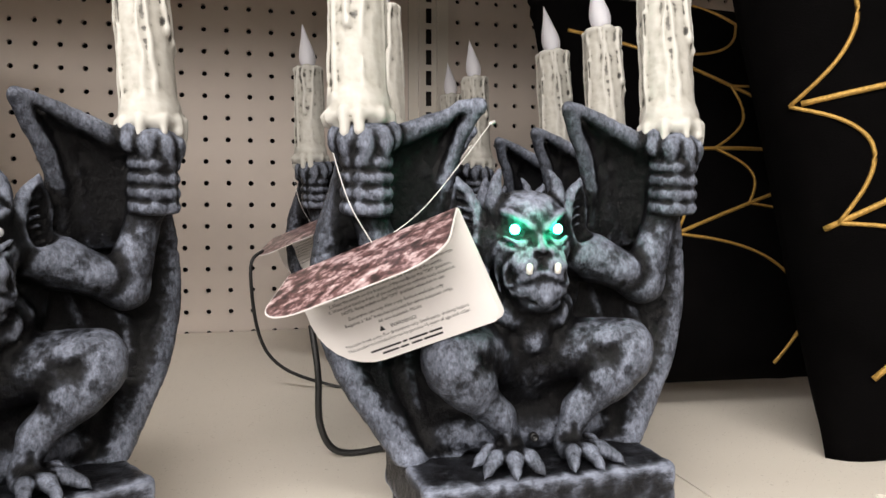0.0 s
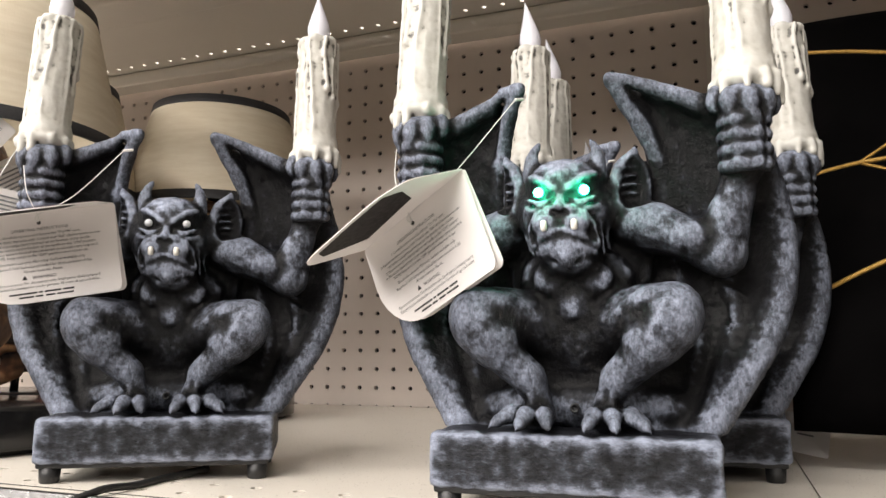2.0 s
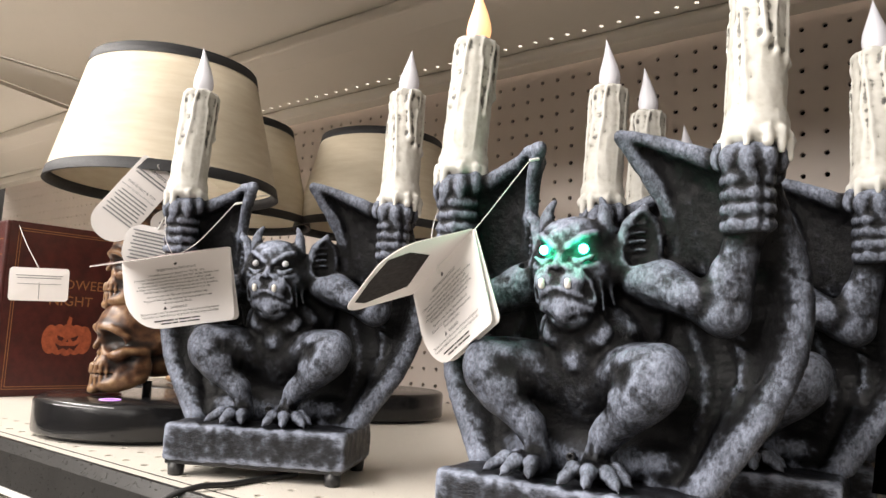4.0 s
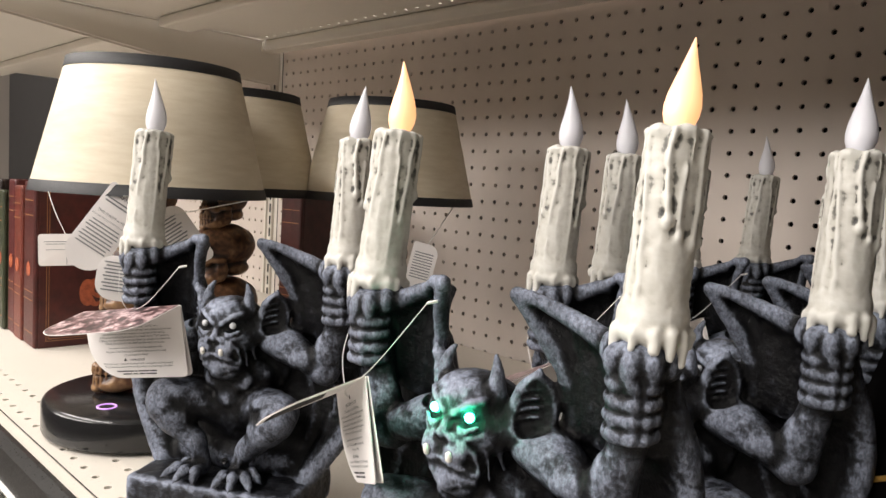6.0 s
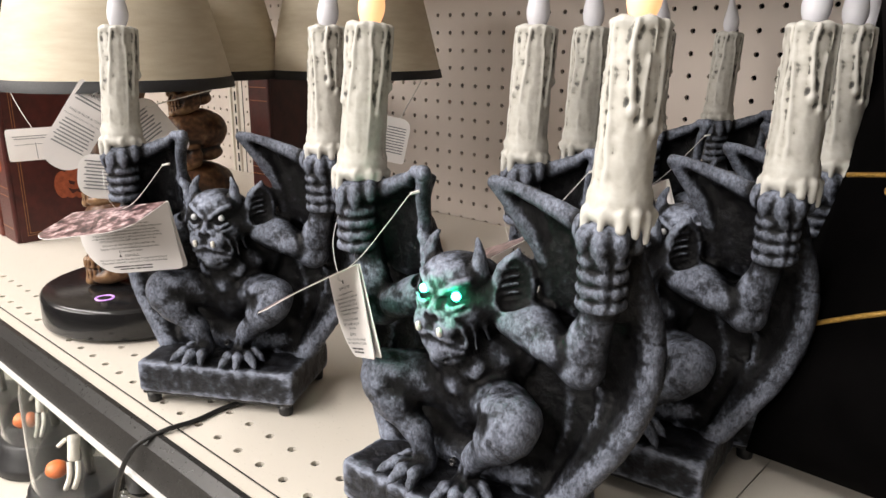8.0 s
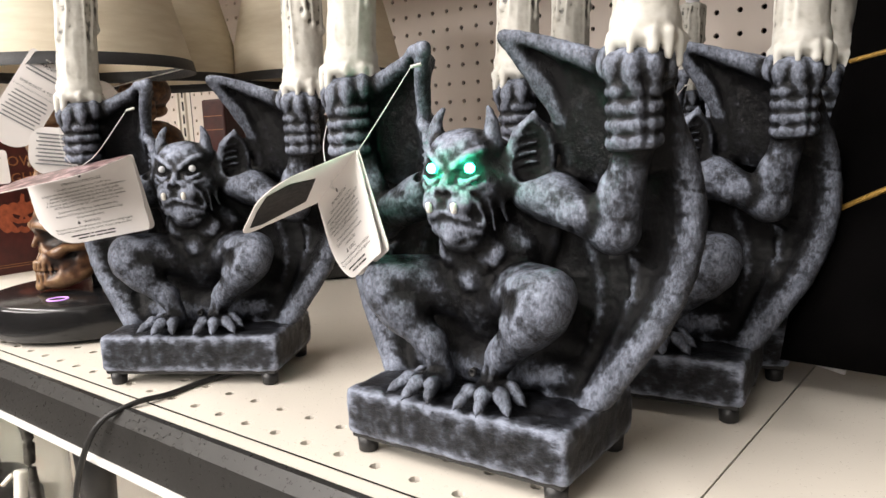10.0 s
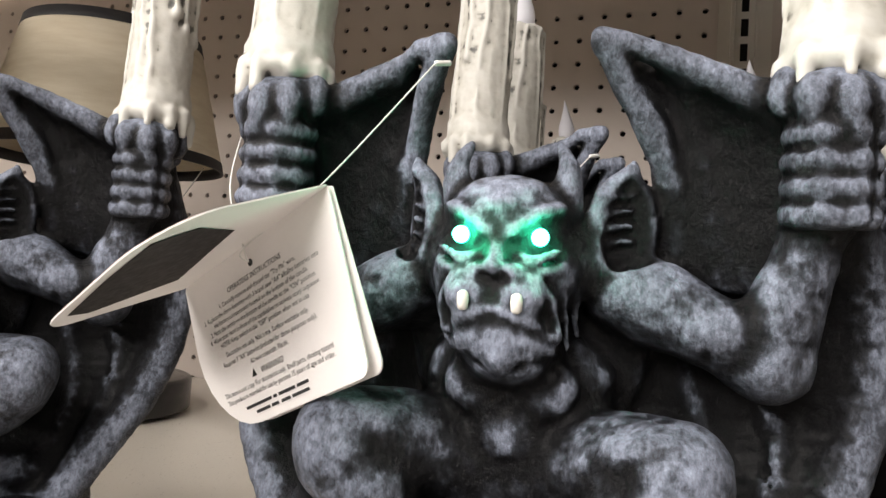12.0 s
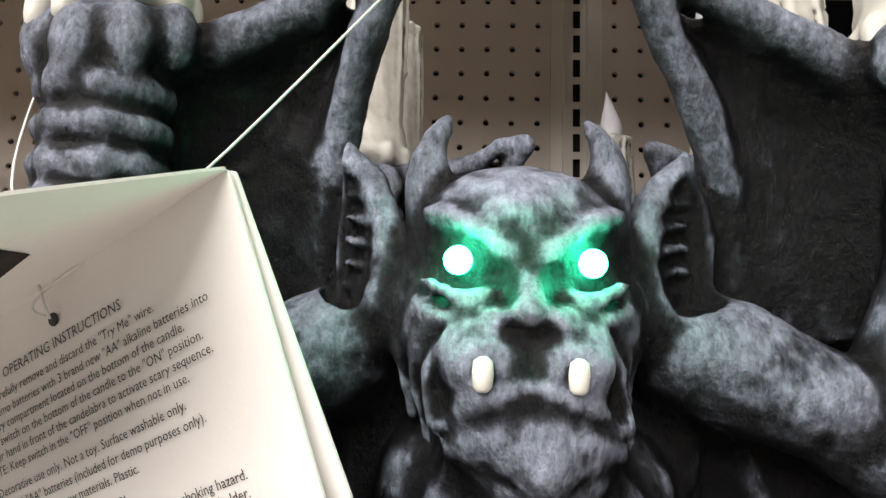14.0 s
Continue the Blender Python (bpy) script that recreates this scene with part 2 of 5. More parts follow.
        self.merge(tuple(slice(None) for _ in range(3)), into, k, False)

    def mirrored(self):
        self.f = np.concatenate([self.f[:0:-1], self.f], axis=0)
        self.lo[0] -= self.step * (self.n[0] - 1)
        self.n = np.array(self.f.shape)

    def skin(self):
        """Vertices (metres) and quads of the surface, by surface nets."""
        f, s = self.f, self.f < 0
        cell = np.zeros(self.n - 1, bool)
        total = np.zeros(tuple(self.n - 1) + (3,), np.float32)
        count = np.zeros(self.n - 1, np.float32)
        nx, ny, nz = self.n
        for axis in range(3):
            u, v = [i for i in range(3) if i != axis]
            for du in (0, 1):
                for dv in (0, 1):
                    sl = [slice(None)] * 3
                    sl[axis], sl[u], sl[v] = slice(0, self.n[axis] - 1), slice(du, self.n[u] - 1 + du), slice(dv, self.n[v] - 1 + dv)
                    up = list(sl)
                    up[axis] = slice(1, self.n[axis])
                    a, b = f[tuple(sl)], f[tuple(up)]
                    cross = (a < 0) != (b < 0)
                    t = np.where(cross, a / np.where(cross, a - b, 1), 0)
                    count += cross
                    total[..., axis] += t
                    total[..., u] += cross * du
                    total[..., v] += cross * dv
        cell = count > 0
        idx = np.full(self.n - 1, -1, np.int64)
        where = np.argwhere(cell)
        idx[cell] = np.arange(len(where))
        verts = (self.lo + self.step * (where + total[cell] / count[cell][:, None])) / 1000
        quads = []
        for axis in range(3):
            u, v = (axis + 1) % 3, (axis + 2) % 3
            lo, up = [slice(None)] * 3, [slice(None)] * 3
            lo[axis], up[axis] = slice(0, self.n[axis] - 1), slice(1, self.n[axis])
            cross = s[tuple(lo)] != s[tuple(up)]
            pos = np.argwhere(cross)
            pos = pos[(pos[:, u] > 0) & (pos[:, v] > 0) & (pos[:, u] < self.n[u] - 1) & (pos[:, v] < self.n[v] - 1)]
            inside = s[tuple(pos.T)]
            eu, ev = np.eye(3, dtype=int)[u], np.eye(3, dtype=int)[v]
            q = np.stack([idx[tuple((pos - eu - ev).T)], idx[tuple((pos - ev).T)], idx[tuple(pos.T)], idx[tuple((pos - eu).T)]], 1)
            q[~inside] = q[~inside][:, ::-1]
            quads.append(q)
        return verts, np.concatenate(quads)


def relax(verts, quads, rounds):
    e = np.concatenate([quads[:, [0, 1]], quads[:, [1, 2]], quads[:, [2, 3]], quads[:, [3, 0]]])
    deg = np.bincount(e[:, 0], minlength=len(verts)) + np.bincount(e[:, 1], minlength=len(verts))
    p = verts.copy()
    for _ in range(rounds):
        acc = np.stack([np.bincount(e[:, 0], p[e[:, 1], i], len(verts)) + np.bincount(e[:, 1], p[e[:, 0], i], len(verts)) for i in range(3)], 1)
        p = 0.4 * p + 0.6 * acc / np.maximum(deg, 1)[:, None]
    return p


def normals(verts, quads):
    n = np.cross(verts[quads[:, 2]] - verts[quads[:, 0]], verts[quads[:, 3]] - verts[quads[:, 1]])
    acc = np.stack([sum(np.bincount(quads[:, c], n[:, i], len(verts)) for c in range(4)) for i in range(3)], 1)
    return acc / np.maximum(np.linalg.norm(acc, axis=1), 1e-12)[:, None]


def skinned(name, clay, rough=0.0, freq=180.0, tidy=1, broad=40, gain=1.0, bias=None):
    """A mesh of the clay with uneven relief, and an attribute 'raised' that is high on the bulges and low in the folds,
    plus the bias.
    """
    v, q = clay.skin()
    if tidy:
        v = relax(v, q, tidy)
    n = normals(v, q)
    if rough:
        d = np.array([noise.noise(Vector(p) * freq) + 0.5 * noise.noise(Vector(p) * freq * 2.6) for p in v])
        v = v + n * (rough * d)[:, None]
    lump = np.einsum("ij,ij->i", v - relax(v, q, broad), n)
    mid = np.einsum("ij,ij->i", v - relax(v, q, 10), n)
    raised = np.clip(gain * (0.30 * lump / lump.std() + 0.17 * mid / mid.std()), -0.7, 0.50)
    if bias is not None:
        raised = np.clip(raised + bias(v, n), -0.6, 1.2)
    me = bpy.data.meshes.new(name)
    me.from_pydata(v.tolist(), [], q.tolist())
    me.attributes.new("raised", "FLOAT", "POINT").data.foreach_set("value", raised.astype(np.float32))
    return me


# ---- the store fixture ----
DECK = 1.195
PITCH = 0.0254


def punched_bm(columns, rows, pitch, hole, depth, skip=lambda i, j: False):
    """A board in the xz plane, front at y = 0, of square cells with a round hole in each; rear rim of the hole at y = depth."""
    bm = bmesh.new()
    grid = {}

    def corner(i, j):
        if (i, j) not in grid:
            grid[i, j] = bm.verts.new((i * pitch, 0, j * pitch))
        return grid[i, j]
    for i in range(columns):
        for j in range(rows):
            c = [corner(i, j), corner(i + 1, j), corner(i + 1, j + 1), corner(i, j + 1)]
            if skip(i, j):
                bm.faces.new(c)
                continue
            mid = Vector(((i + 0.5) * pitch, 0, (j + 0.5) * pitch))
            ring = [mid + hole * Vector((math.cos(a), 0, math.sin(a))) for a in [math.radians(-135 + 45 * k) for k in range(8)]]
            f = [bm.verts.new(p) for p in ring]
            b = [bm.verts.new(p + Vector((0, depth, 0))) for p in ring]
            for k in range(4):
                bm.faces.new((c[k], c[(k + 1) % 4], f[(2 * k + 2) % 8], f[2 * k + 1], f[2 * k]))
            for k in range(8):
                bm.faces.new((f[k], f[(k + 1) % 8], b[(k + 1) % 8], b[k]))
    return bm


def place(bm, x, y, z):
    bmesh.ops.translate(bm, verts=bm.verts, vec=(x, y, z))
    return bm


def structure(name, bm, mat, label, category, smooth=False):
    return tagged(part(name, bm, mat, None, "", smooth), label, category, "", "structure")


# floor, far walls and ceiling of the store, which close the place
structure("floor", box_bm(-7, 6, -7, 2, -0.06, 0.0), plain("vinyl_floor", (0.42, 0.40, 0.37), 0.3, 0, 0.08, 3), "pale speckled vinyl store floor", "floor")
structure("ceiling", box_bm(-7, 6, -7, 2, 3.3, 3.36), plain("ceiling_board", (0.75, 0.74, 0.72), 0.9, 0, 0.03, 5), "white board ceiling over the store aisle", "ceiling")
WALLPAINT = plain("store_wall_paint", (0.46, 0.42, 0.38), 0.8, 0, 0.05, 2)
structure("wall_south", box_bm(-7, 6, -7.1, -7, 0, 3.3), WALLPAINT, "plain painted store wall across the aisle", "wall")
structure("wall_west", box_bm(-7.1, -7, -7, 2, 0, 3.3), WALLPAINT, "plain painted store wall at the aisle's end", "wall")
structure("wall_east", box_bm(6, 6.1, -7, 2, 0, 3.3), WALLPAINT, "plain painted store wall at the aisle's end", "wall")
structure("wall_north", box_bm(-7, 6, 2, 2.1, 0, 3.3), WALLPAINT, "plain painted store wall behind the shelving", "wall")

# pegboard panels: the first one ends at the slotted upright at x = 0
BOARD_Z0 = 1.60 - 18.5 * PITCH
ROWS_UP = 27


def pegboard(name, x0, columns):
    ob = structure(name, place(punched_bm(columns, ROWS_UP, PITCH, 0.0031, 0.005), x0, 0, BOARD_Z0), PEG, "beige painted pegboard back panel with round holes", "pegboard")
    return ob


pegboard("pegboard", -47 * PITCH, 46)
pegboard("pegboard", PITCH, 30)
pegboard("pegboard", -95 * PITCH, 46)
# added black sheet, painted as the shade seen through the peg holes
structure("backing", box_bm(-3.2, 1.2, 0.012, 0.02, 0.3, 2.3), SHADOW_GAP, "black sheet for the shade behind the pegboard", "backing")


def upright(x):
    """A slotted steel post between two panels."""
    root = thing("upright", Matrix.Translation((x, 0, 0)), "beige enamelled steel upright with a row of slots", "upright", "uprights of the shelving", "structure")
    bm = bmesh.new()
    z0, n = 1.60 - 17.45 * PITCH, 26
    w, s = PITCH, 0.0035
    for side in (-1, 1):
        a, b = side * s, side * w
        prof = [(a, -0.003), (a + side * 0.006, -0.003), (a + side * 0.0065, -0.0075), (a + side * 0.0095, -0.0075), (a + side * 0.010, -0.002), (b, -0.002)]
        lo = [bm.verts.new((px, py, z0)) for px, py in prof]
        hi = [bm.verts.new((px, py, z0 + n * PITCH)) for px, py in prof]
        for k in range(len(prof) - 1):
            bm.faces.new((lo[k], lo[k + 1], hi[k + 1], hi[k]))
    for j in range(n):
        z = z0 + j * PITCH
        q = [bm.verts.new(p) for p in ((-s, -0.003, z), (s, -0.003, z), (s, -0.003, z + 0.0075), (-s, -0.003, z + 0.0075))]
        bm.faces.new(q)
    part("post", bm, BEIGE, root)
    # black strip in place of the shade behind the slots
    part("slot_shade", box_bm(-0.006, 0.006, 0.004, 0.008, z0, z0 + n * PITCH), SHADOW_GAP, root)


upright(0.0)
upright(-48 * PITCH)


def deck(name, x0, x1, front, z, label, holes_front):
    """A shelf deck: flat sheet with two staggered rows of punched holes near the front, folded front and side lips."""
    root = thing(name, Matrix.Identity(4), label, "shelf", "shelf decks", "structure")
    bm = bmesh.new()
    cols = int(round((x1 - x0) / PITCH))
    bands = [front]
    for r in range(holes_front):
        bands += [front + 0.013 + r * PITCH, front + 0.013 + (r + 1) * PITCH]
    start = front + 0.013
    end = start + holes_front * PITCH
    sub = punched_bm(cols, holes_front, PITCH, 0.0033, 0.003, lambda i, j: False)
    for v in sub.verts:
        v.co = Vector((x0 + v.co.x, start + v.co.z, z - v.co.y))
    bmesh.ops.reverse_faces(sub, faces=sub.faces)
    part("perforated_strip", sub, BEIGE, root)
    xe = x0 + cols * PITCH
    part("deck_sheet", box_bm(x0, xe, end, -0.004, z - 0.0012, z), BEIGE, root)
    part("front_lip", box_bm(x0, xe, front, start, z - 0.03, z, 0.002, 3), BEIGE, root)
    part("underside", box_bm(x0, xe, start, -0.004, z - 0.034, z - 0.0055), BEIGE, root)
    # thin black sheet whose colour is the shade under the holes
    part("hole_shade", box_bm(x0, xe, start, end, z - 0.0054, z - 0.0046), SHADOW_GAP, root, "black sheet for the shade below the punched holes")
    return root


SEAM = 0.021
deck("shelf_deck", SEAM - 48 * PITCH, SEAM - 0.001, -0.650, DECK, "glossy cream enamelled steel shelf deck with punched holes", 2)
deck("shelf_deck", SEAM + 0.001, SEAM + 0.001 + 48 * PITCH, -0.650, DECK, "glossy cream enamelled steel shelf deck beside the seam", 2)
deck("shelf_deck", SEAM - 96 * PITCH, SEAM - 48 * PITCH - 0.002, -0.650, DECK, "glossy cream enamelled steel shelf deck under the books", 2)


def price_rail(x0, x1, z):
    root = thing("price_rail", Matrix.Identity(4), "black price channel with a white lower lip on the shelf front", "price rail", "price rails", "structure")
    bm = bmesh.new()
    prof = [(-0.6495, z + 0.001), (-0.6535, z + 0.001), (-0.660, z - 0.006), (-0.664, z - 0.030), (-0.6615, z - 0.030), (-0.656, z - 0.008), (-0.6505, z - 0.004)]
    lo = [bm.verts.new((x0, a, b)) for a, b in prof]
    hi = [bm.verts.new((x1, a, b)) for a, b in prof]
    for k in range(len(prof)):
        m = (k + 1) % len(prof)
        bm.faces.new((lo[k], lo[m], hi[m], hi[k]))
    bm.faces.new(lo)
    bm.faces.new(hi[::-1])
    part("channel", bm, RAIL, root)
    part("lip", box_bm(x0, x1, -0.667, -0.6605, z - 0.0345, z - 0.0305, 0.001), RAIL_EDGE, root)


price_rail(SEAM - 96 * PITCH, SEAM + 48 * PITCH, DECK)

# the shelf above: underside with a row of punched holes, rear flange and cantilever brackets
UPPER = 1.712


def upper_shelf(x0, x1):
    root = thing("upper_shelf", Matrix.Identity(4), "beige steel shelf overhead, seen from below", "shelf", "shelf decks", "structure")
    cols = int(round((x1 - x0) / PITCH))
    row = punched_bm(cols, 1, PITCH, 0.0034, 0.002)
    for v in row.verts:
        v.co = Vector((x0 + v.co.x, -0.075 + v.co.z, UPPER + v.co.y))
    part("perforated_strip", row, BEIGE, root)
    part("deck_front", box_bm(x0, x1, -0.615, -0.075, UPPER, UPPER + 0.002), BEIGE, root)
    part("deck_rear", box_bm(x0, x1, -0.075 + PITCH, -0.012, UPPER, UPPER + 0.002), BEIGE, root)
    part("front_lip", box_bm(x0, x1, -0.622, -0.615, UPPER - 0.035, UPPER + 0.002, 0.002), BEIGE, root)
    part("rear_flange", box_bm(x0, x1, -0.046, -0.012, UPPER - 0.022, UPPER - 0.0005, 0.003, 3), BEIGE, root)
    part("stiffener", box_bm(x0 + 0.02, x1 - 0.02, -0.27, -0.21, UPPER - 0.018, UPPER - 0.0005, 0.004, 2), BEIGE, root)


upper_shelf(SEAM - 48 * PITCH + 0.003, SEAM - 0.003)
upper_shelf(SEAM + 0.003, SEAM + 48 * PITCH)
upper_shelf(SEAM - 96 * PITCH, SEAM - 48 * PITCH - 0.003)


def bracket(x, z, label="beige steel cantilever bracket under the upper shelf"):
    bm = bmesh.new()
    prof = [(-0.004, z), (-0.58, z), (-0.58, z - 0.022), (-0.12, z - 0.075), (-0.004, z - 0.082)]
    lo = [bm.verts.new((x - 0.0025, a, b)) for a, b in prof]
    hi = [bm.verts.new((x + 0.0025, a, b)) for a, b in prof]
    for k in range(len(prof)):
        m = (k + 1) % len(prof)
        bm.faces.new((lo[k], lo[m], hi[m], hi[k]))
    bm.faces.new(lo[::-1])
    bm.faces.new(hi)
    bmesh.ops.recalc_face_normals(bm, faces=bm.faces)
    tagged(part("bracket", bm, BEIGE), label, "bracket", "brackets", "structure")


for bx in (-48 * PITCH - 0.012, -48 * PITCH + 0.012):
    bracket(bx, UPPER - 0.001)

# the shelf below
LOWER = 0.955
structure("lower_shelf", box_bm(-2.4, 1.25, -0.70, -0.004, LOWER - 0.03, LOWER, 0.002), BEIGE, "cream enamelled steel shelf deck below", "shelf")
structure("lower_back", box_bm(-2.4, 1.25, -0.003, 0.003, 0.3, BOARD_Z0), PEG, "beige back panel behind the lower shelf", "panel")


# ---- gargoyle candelabra ----
HEAD_SHIFT = Vector((-0.0032, 0, 0.0012))


def gargoyle_mesh():
    c = Clay((0, -46, 30), (106, 40, 204), 1.1)
    B = c.blob
    L = c.limb
    # wings: skin, leading bones and fingers
    outer = [(70, 7, 184), (84, 14, 164), (92, 19, 142), (95, 20, 118), (92, 17, 96), (83, 11, 73), (69, 5, 52), (57, 0, 34)]
    inner = [(41, 14, 165), (38, 18, 150), (33, 21, 130), (30, 23, 110), (30, 21, 92), (30, 17, 74), (32, 11, 54), (36, 3, 34)]
    c.sheet(inner, outer, 4.2, 34, 4, (2, 5, 0))
    c.path(outer, 4.6, 6.2, 8)
    top = [(22.5, -5.5, 199.0), (31, -3, 198), (43, 0, 193.5), (56, 2, 188), (70, 5, 182)]
    finger = [(22.5, -5.5, 199.0), (29.5, 0, 187), (36, 6, 173), (40, 12, 157), (41, 17, 144)]
    c.sheet([(24, -3, 196), (33, 4, 178), (39, 11, 160), (41, 15, 140)], [(40, 2, 193), (54, 5, 187), (66, 8, 178), (78, 12, 152)], 2.4, 26, 6, (0, 8, 0))
    c.path(top, 2.4, 5.8, 3)
    c.path(finger, 2.4, 2.2, 5)
    c.path([(42, 5, 191), (47, 12, 172), (52, 15, 150)], 0.9, 1.2, 6)
    for a, b, d in (((44, 22, 114), (55, 17, 78), (47, 3, 36)), ((64, 22, 122), (72, 16, 84), (57, 1, 40))):
        c.path([a, b, d], 1.5, 2.0, 6)
    B((60, 17, 156), (24, 5, 24), 5)
    B((78, 14, 162), (13, 5, 24), 5)
    # trunk
    B((0, 9, 84), (27, 14, 46), 8)
    B((0, 3, 104), (26, 13, 14), 8)
    B((0, 2, 78), (13, 12, 18), 6)
    B((9, -9.5, 103), (9, 5, 8), 5)
    L((0, 6, 112), (0, 2, 128), 11, 13, 5)
    B((0, -9, 92), (9, 5, 9), 3)
    # arms
    B((37, 4, 128), (13, 11, 10.5), 6)
    B((19, 14, 118), (17, 7, 28), 6)
    L((31, 4, 130), (64, 4, 116), 10.5, 9.6, 7)
    B((51, -1, 123), (11, 8, 7.5), 5)
    B((66, 4, 113), (8.5, 8.5, 7.5), 7)
    L((68, 4, 114), (76, 1, 152), 9.4, 8.0, 5)
    B((67, 0, 127), (7, 7, 12), 5)
    B((78.5, 0, 163), (10.5, 11.5, 17), 4)
    for k, h in enumerate((152.5, 159.2, 166.0, 172.8)):
        c.path([(69.5, -2, h + 0.6), (71.5, -9.0, h), (78.5, -11.8, h - 0.3), (85.5, -9.2, h), (87.5, -3, h + 0.5)], 3.4, 3.4, 0.9)
        B((74.8, -12.2, h), (3.4, 3.2, 3.2), 1.2)
        B((82.9, -12.0, h), (3.2, 3.1, 3.2), 1.2)
    for x in (79.2, 86.8):
        c.path([(x, -15.9 + 0.5 * (x - 79), 148), (x + 0.6, -16.2 + 0.5 * (x - 79), 162), (x, -15.9 + 0.5 * (x - 79), 177)], 1.5, 1.5, 1.0, True)
    B((78.5, 0, 184), (13.5, 13.5, 9), 4)
    for a in range(0, 360, 40):
        B((78.5 + 12.6 * math.cos(radians(a)), 12.6 * math.sin(radians(a)), 183 + 3 * math.sin(a * 1.7)), (4.3, 4.3, 7), 2)
    # legs: squatting, knees high and wide, shins slanting in to feet close together
    L((13, 3, 80), (44, -17, 87), 14.5, 12.6, 6)
    B((30, -9, 87), (17, 13, 11.5), 6, False, (0, -12, -32))
    B((46, -20, 85), (9.5, 10.5, 12.0), 6)
    B((37, -22, 92), (9, 6, 5), 5)
    B((40, -27, 84), (5.5, 4.5, 6.5), 4)
    L((43, -20, 80), (20, -17, 57), 12.0, 7.4, 3)
    B((34, -22, 72), (9, 7, 8), 5, False, (0, 40, 0))
    B((36, -19, 76), (12, 10, 11), 6)
    L((20, -17, 58), (14.0, -17, 44), 7.0, 5.6, 3)
    B((15, -21, 40), (7.5, 9.5, 6), 3)
    L((17, -24, 44), (19, -20, 58), 1.6, 1.2, 2)
    for (x0, y0), (x1, y1) in (((12, -26), (8.5, -37)), ((17, -27), (20, -38.5)), ((21, -24), (31.5, -34)), ((20, -17), (31, -21))):
        L((x0, y0, 41), ((x0 + x1) / 2, (y0 + y1) / 2, 42.0), 3.6, 3.8, 1.6)
        L(((x0 + x1) / 2, (y0 + y1) / 2, 42), (x1, y1, 38.6), 3.7, 2.8, 1.0)
        d = Vector((x1 - x0, y1 - y0, 0)).normalized()
        L((x1, y1, 39.4), (x1 + 4.4 * d.x, y1 + 4.4 * d.y, 35.8), 2.2, 0.7, 0.8)
    # head
    B((0, -1, 143), (19.0, 21, 16.5), 6)
    L((16, -4, 138), (24, 3, 142), 8.0, 6.0, 4)
    B((0, -10, 150), (15, 10.5, 8.5), 6)
    B((0, -12, 123.0), (16.6, 14.0, 16.4), 6)
    B((0, -17, 113), (11, 9, 8), 6)
    B((13.5, -10, 131), (7, 9, 9), 5)
    L((19, -6, 127), (24, -4, 136), 3.2, 3.4, 4)
    B((0, -23.5, 112.0), (5.2, 4.6, 4.6), 2.5)
    c.path([(2.0, -21.4, 142.0), (6, -22.2, 144.8), (11, -20.6, 148.4), (16, -15.8, 150.4)], 0.8, 0.8, 4.0)
    c.path([(4.5, -21.5, 137.5), (10, -22.6, 136.0), (15.5, -19.3, 138.6)], 1.5, 1.3, 1.4)
    c.path([(6, -23.2, 133.9), (12, -21.5, 132.6), (17, -17.2, 134.8)], 1.3, 1.3, 1.4)
    c.path([(5.2, -22.5, 139.6), (9.5, -24.0, 141.6), (13.6, -21.8, 145.6)], 1.9, 2.1, 1.2, True)
    B((10.6, -23.4, 142.0), (4.0, 4.8, 3.4), 1.2, True)
    B((0, -22.5, 135.0), (3.0, 4.2, 5.6), 2.2)
    B((0, -25.6, 133.4), (2.7, 2.8, 2.6), 1.6)
    B((4.4, -23.9, 132.4), (3.0, 3.0, 2.4), 1.6)
    B((2.7, -27.0, 131.4), (1.2, 1.6, 1.0), 0.7, True)
    B((0, -20.6, 150.2), (3.4, 2.2, 2.4), 1.6)
    c.path([(0, -21.2, 146.8), (3.2, -21.0, 147.4), (6, -20.2, 150.0)], 0.9, 0.9, 1.2)
    c.path([(0, -19.6, 153.4), (4, -18.8, 154.0), (8.5, -16.6, 155.6)], 1.0, 0.8, 1.2)
    # snout lobes, with a pit for each fang, and the drooping lips
    B((7.2, -23.6, 125.0), (6.6, 4.8, 5.8), 2.2)
    B((7.2, -28.4, 123.4), (2.3, 1.9, 2.6), 1.0, True)
    c.path([(0, -26.8, 121.6), (5, -26.6, 120.2), (10, -24.6, 118.4), (15.6, -18.6, 115.6)], 1.3, 1.0, 2.0)
    c.path([(0, -27.4, 119.6), (5, -27.2, 118.4), (10, -25.2, 117.2), (15.2, -19.6, 117.4)], 0.8, 0.7, 0.8, True)
    c.path([(0, -25.2, 116.8), (5, -25.0, 115.8), (10, -22.8, 113.8), (14, -18.5, 112.4)], 1.3, 1.0, 2.4)
    c.path([(5, -24.8, 131.8), (11.5, -23.6, 130.0), (15.6, -19.6, 124.0), (16.2, -17.4, 116.0)], 1.3, 1.0, 1.8)
    c.path([(8, -22.3, 134.0), (14.8, -18.6, 131.0), (18.2, -13.4, 123.0), (16.8, -12.0, 113.0)], 1.1, 0.9, 1.6)
    c.path([(17.5, -13, 133), (20.0, -8, 126), (19.3, -3, 116)], 1.4, 1.3, 1.4)
    c.path([(4, -24.0, 109.4), (9, -21.8, 109.8), (12.4, -18.6, 110.8)], 0.7, 0.6, 0.8, True)
    # horns
    c.path([(14.2, -6, 151), (15.8, -7.4, 158), (15.2, -7.0, 164), (12.4, -5.0, 169.5)], 5.6, 1.2, 2.2)
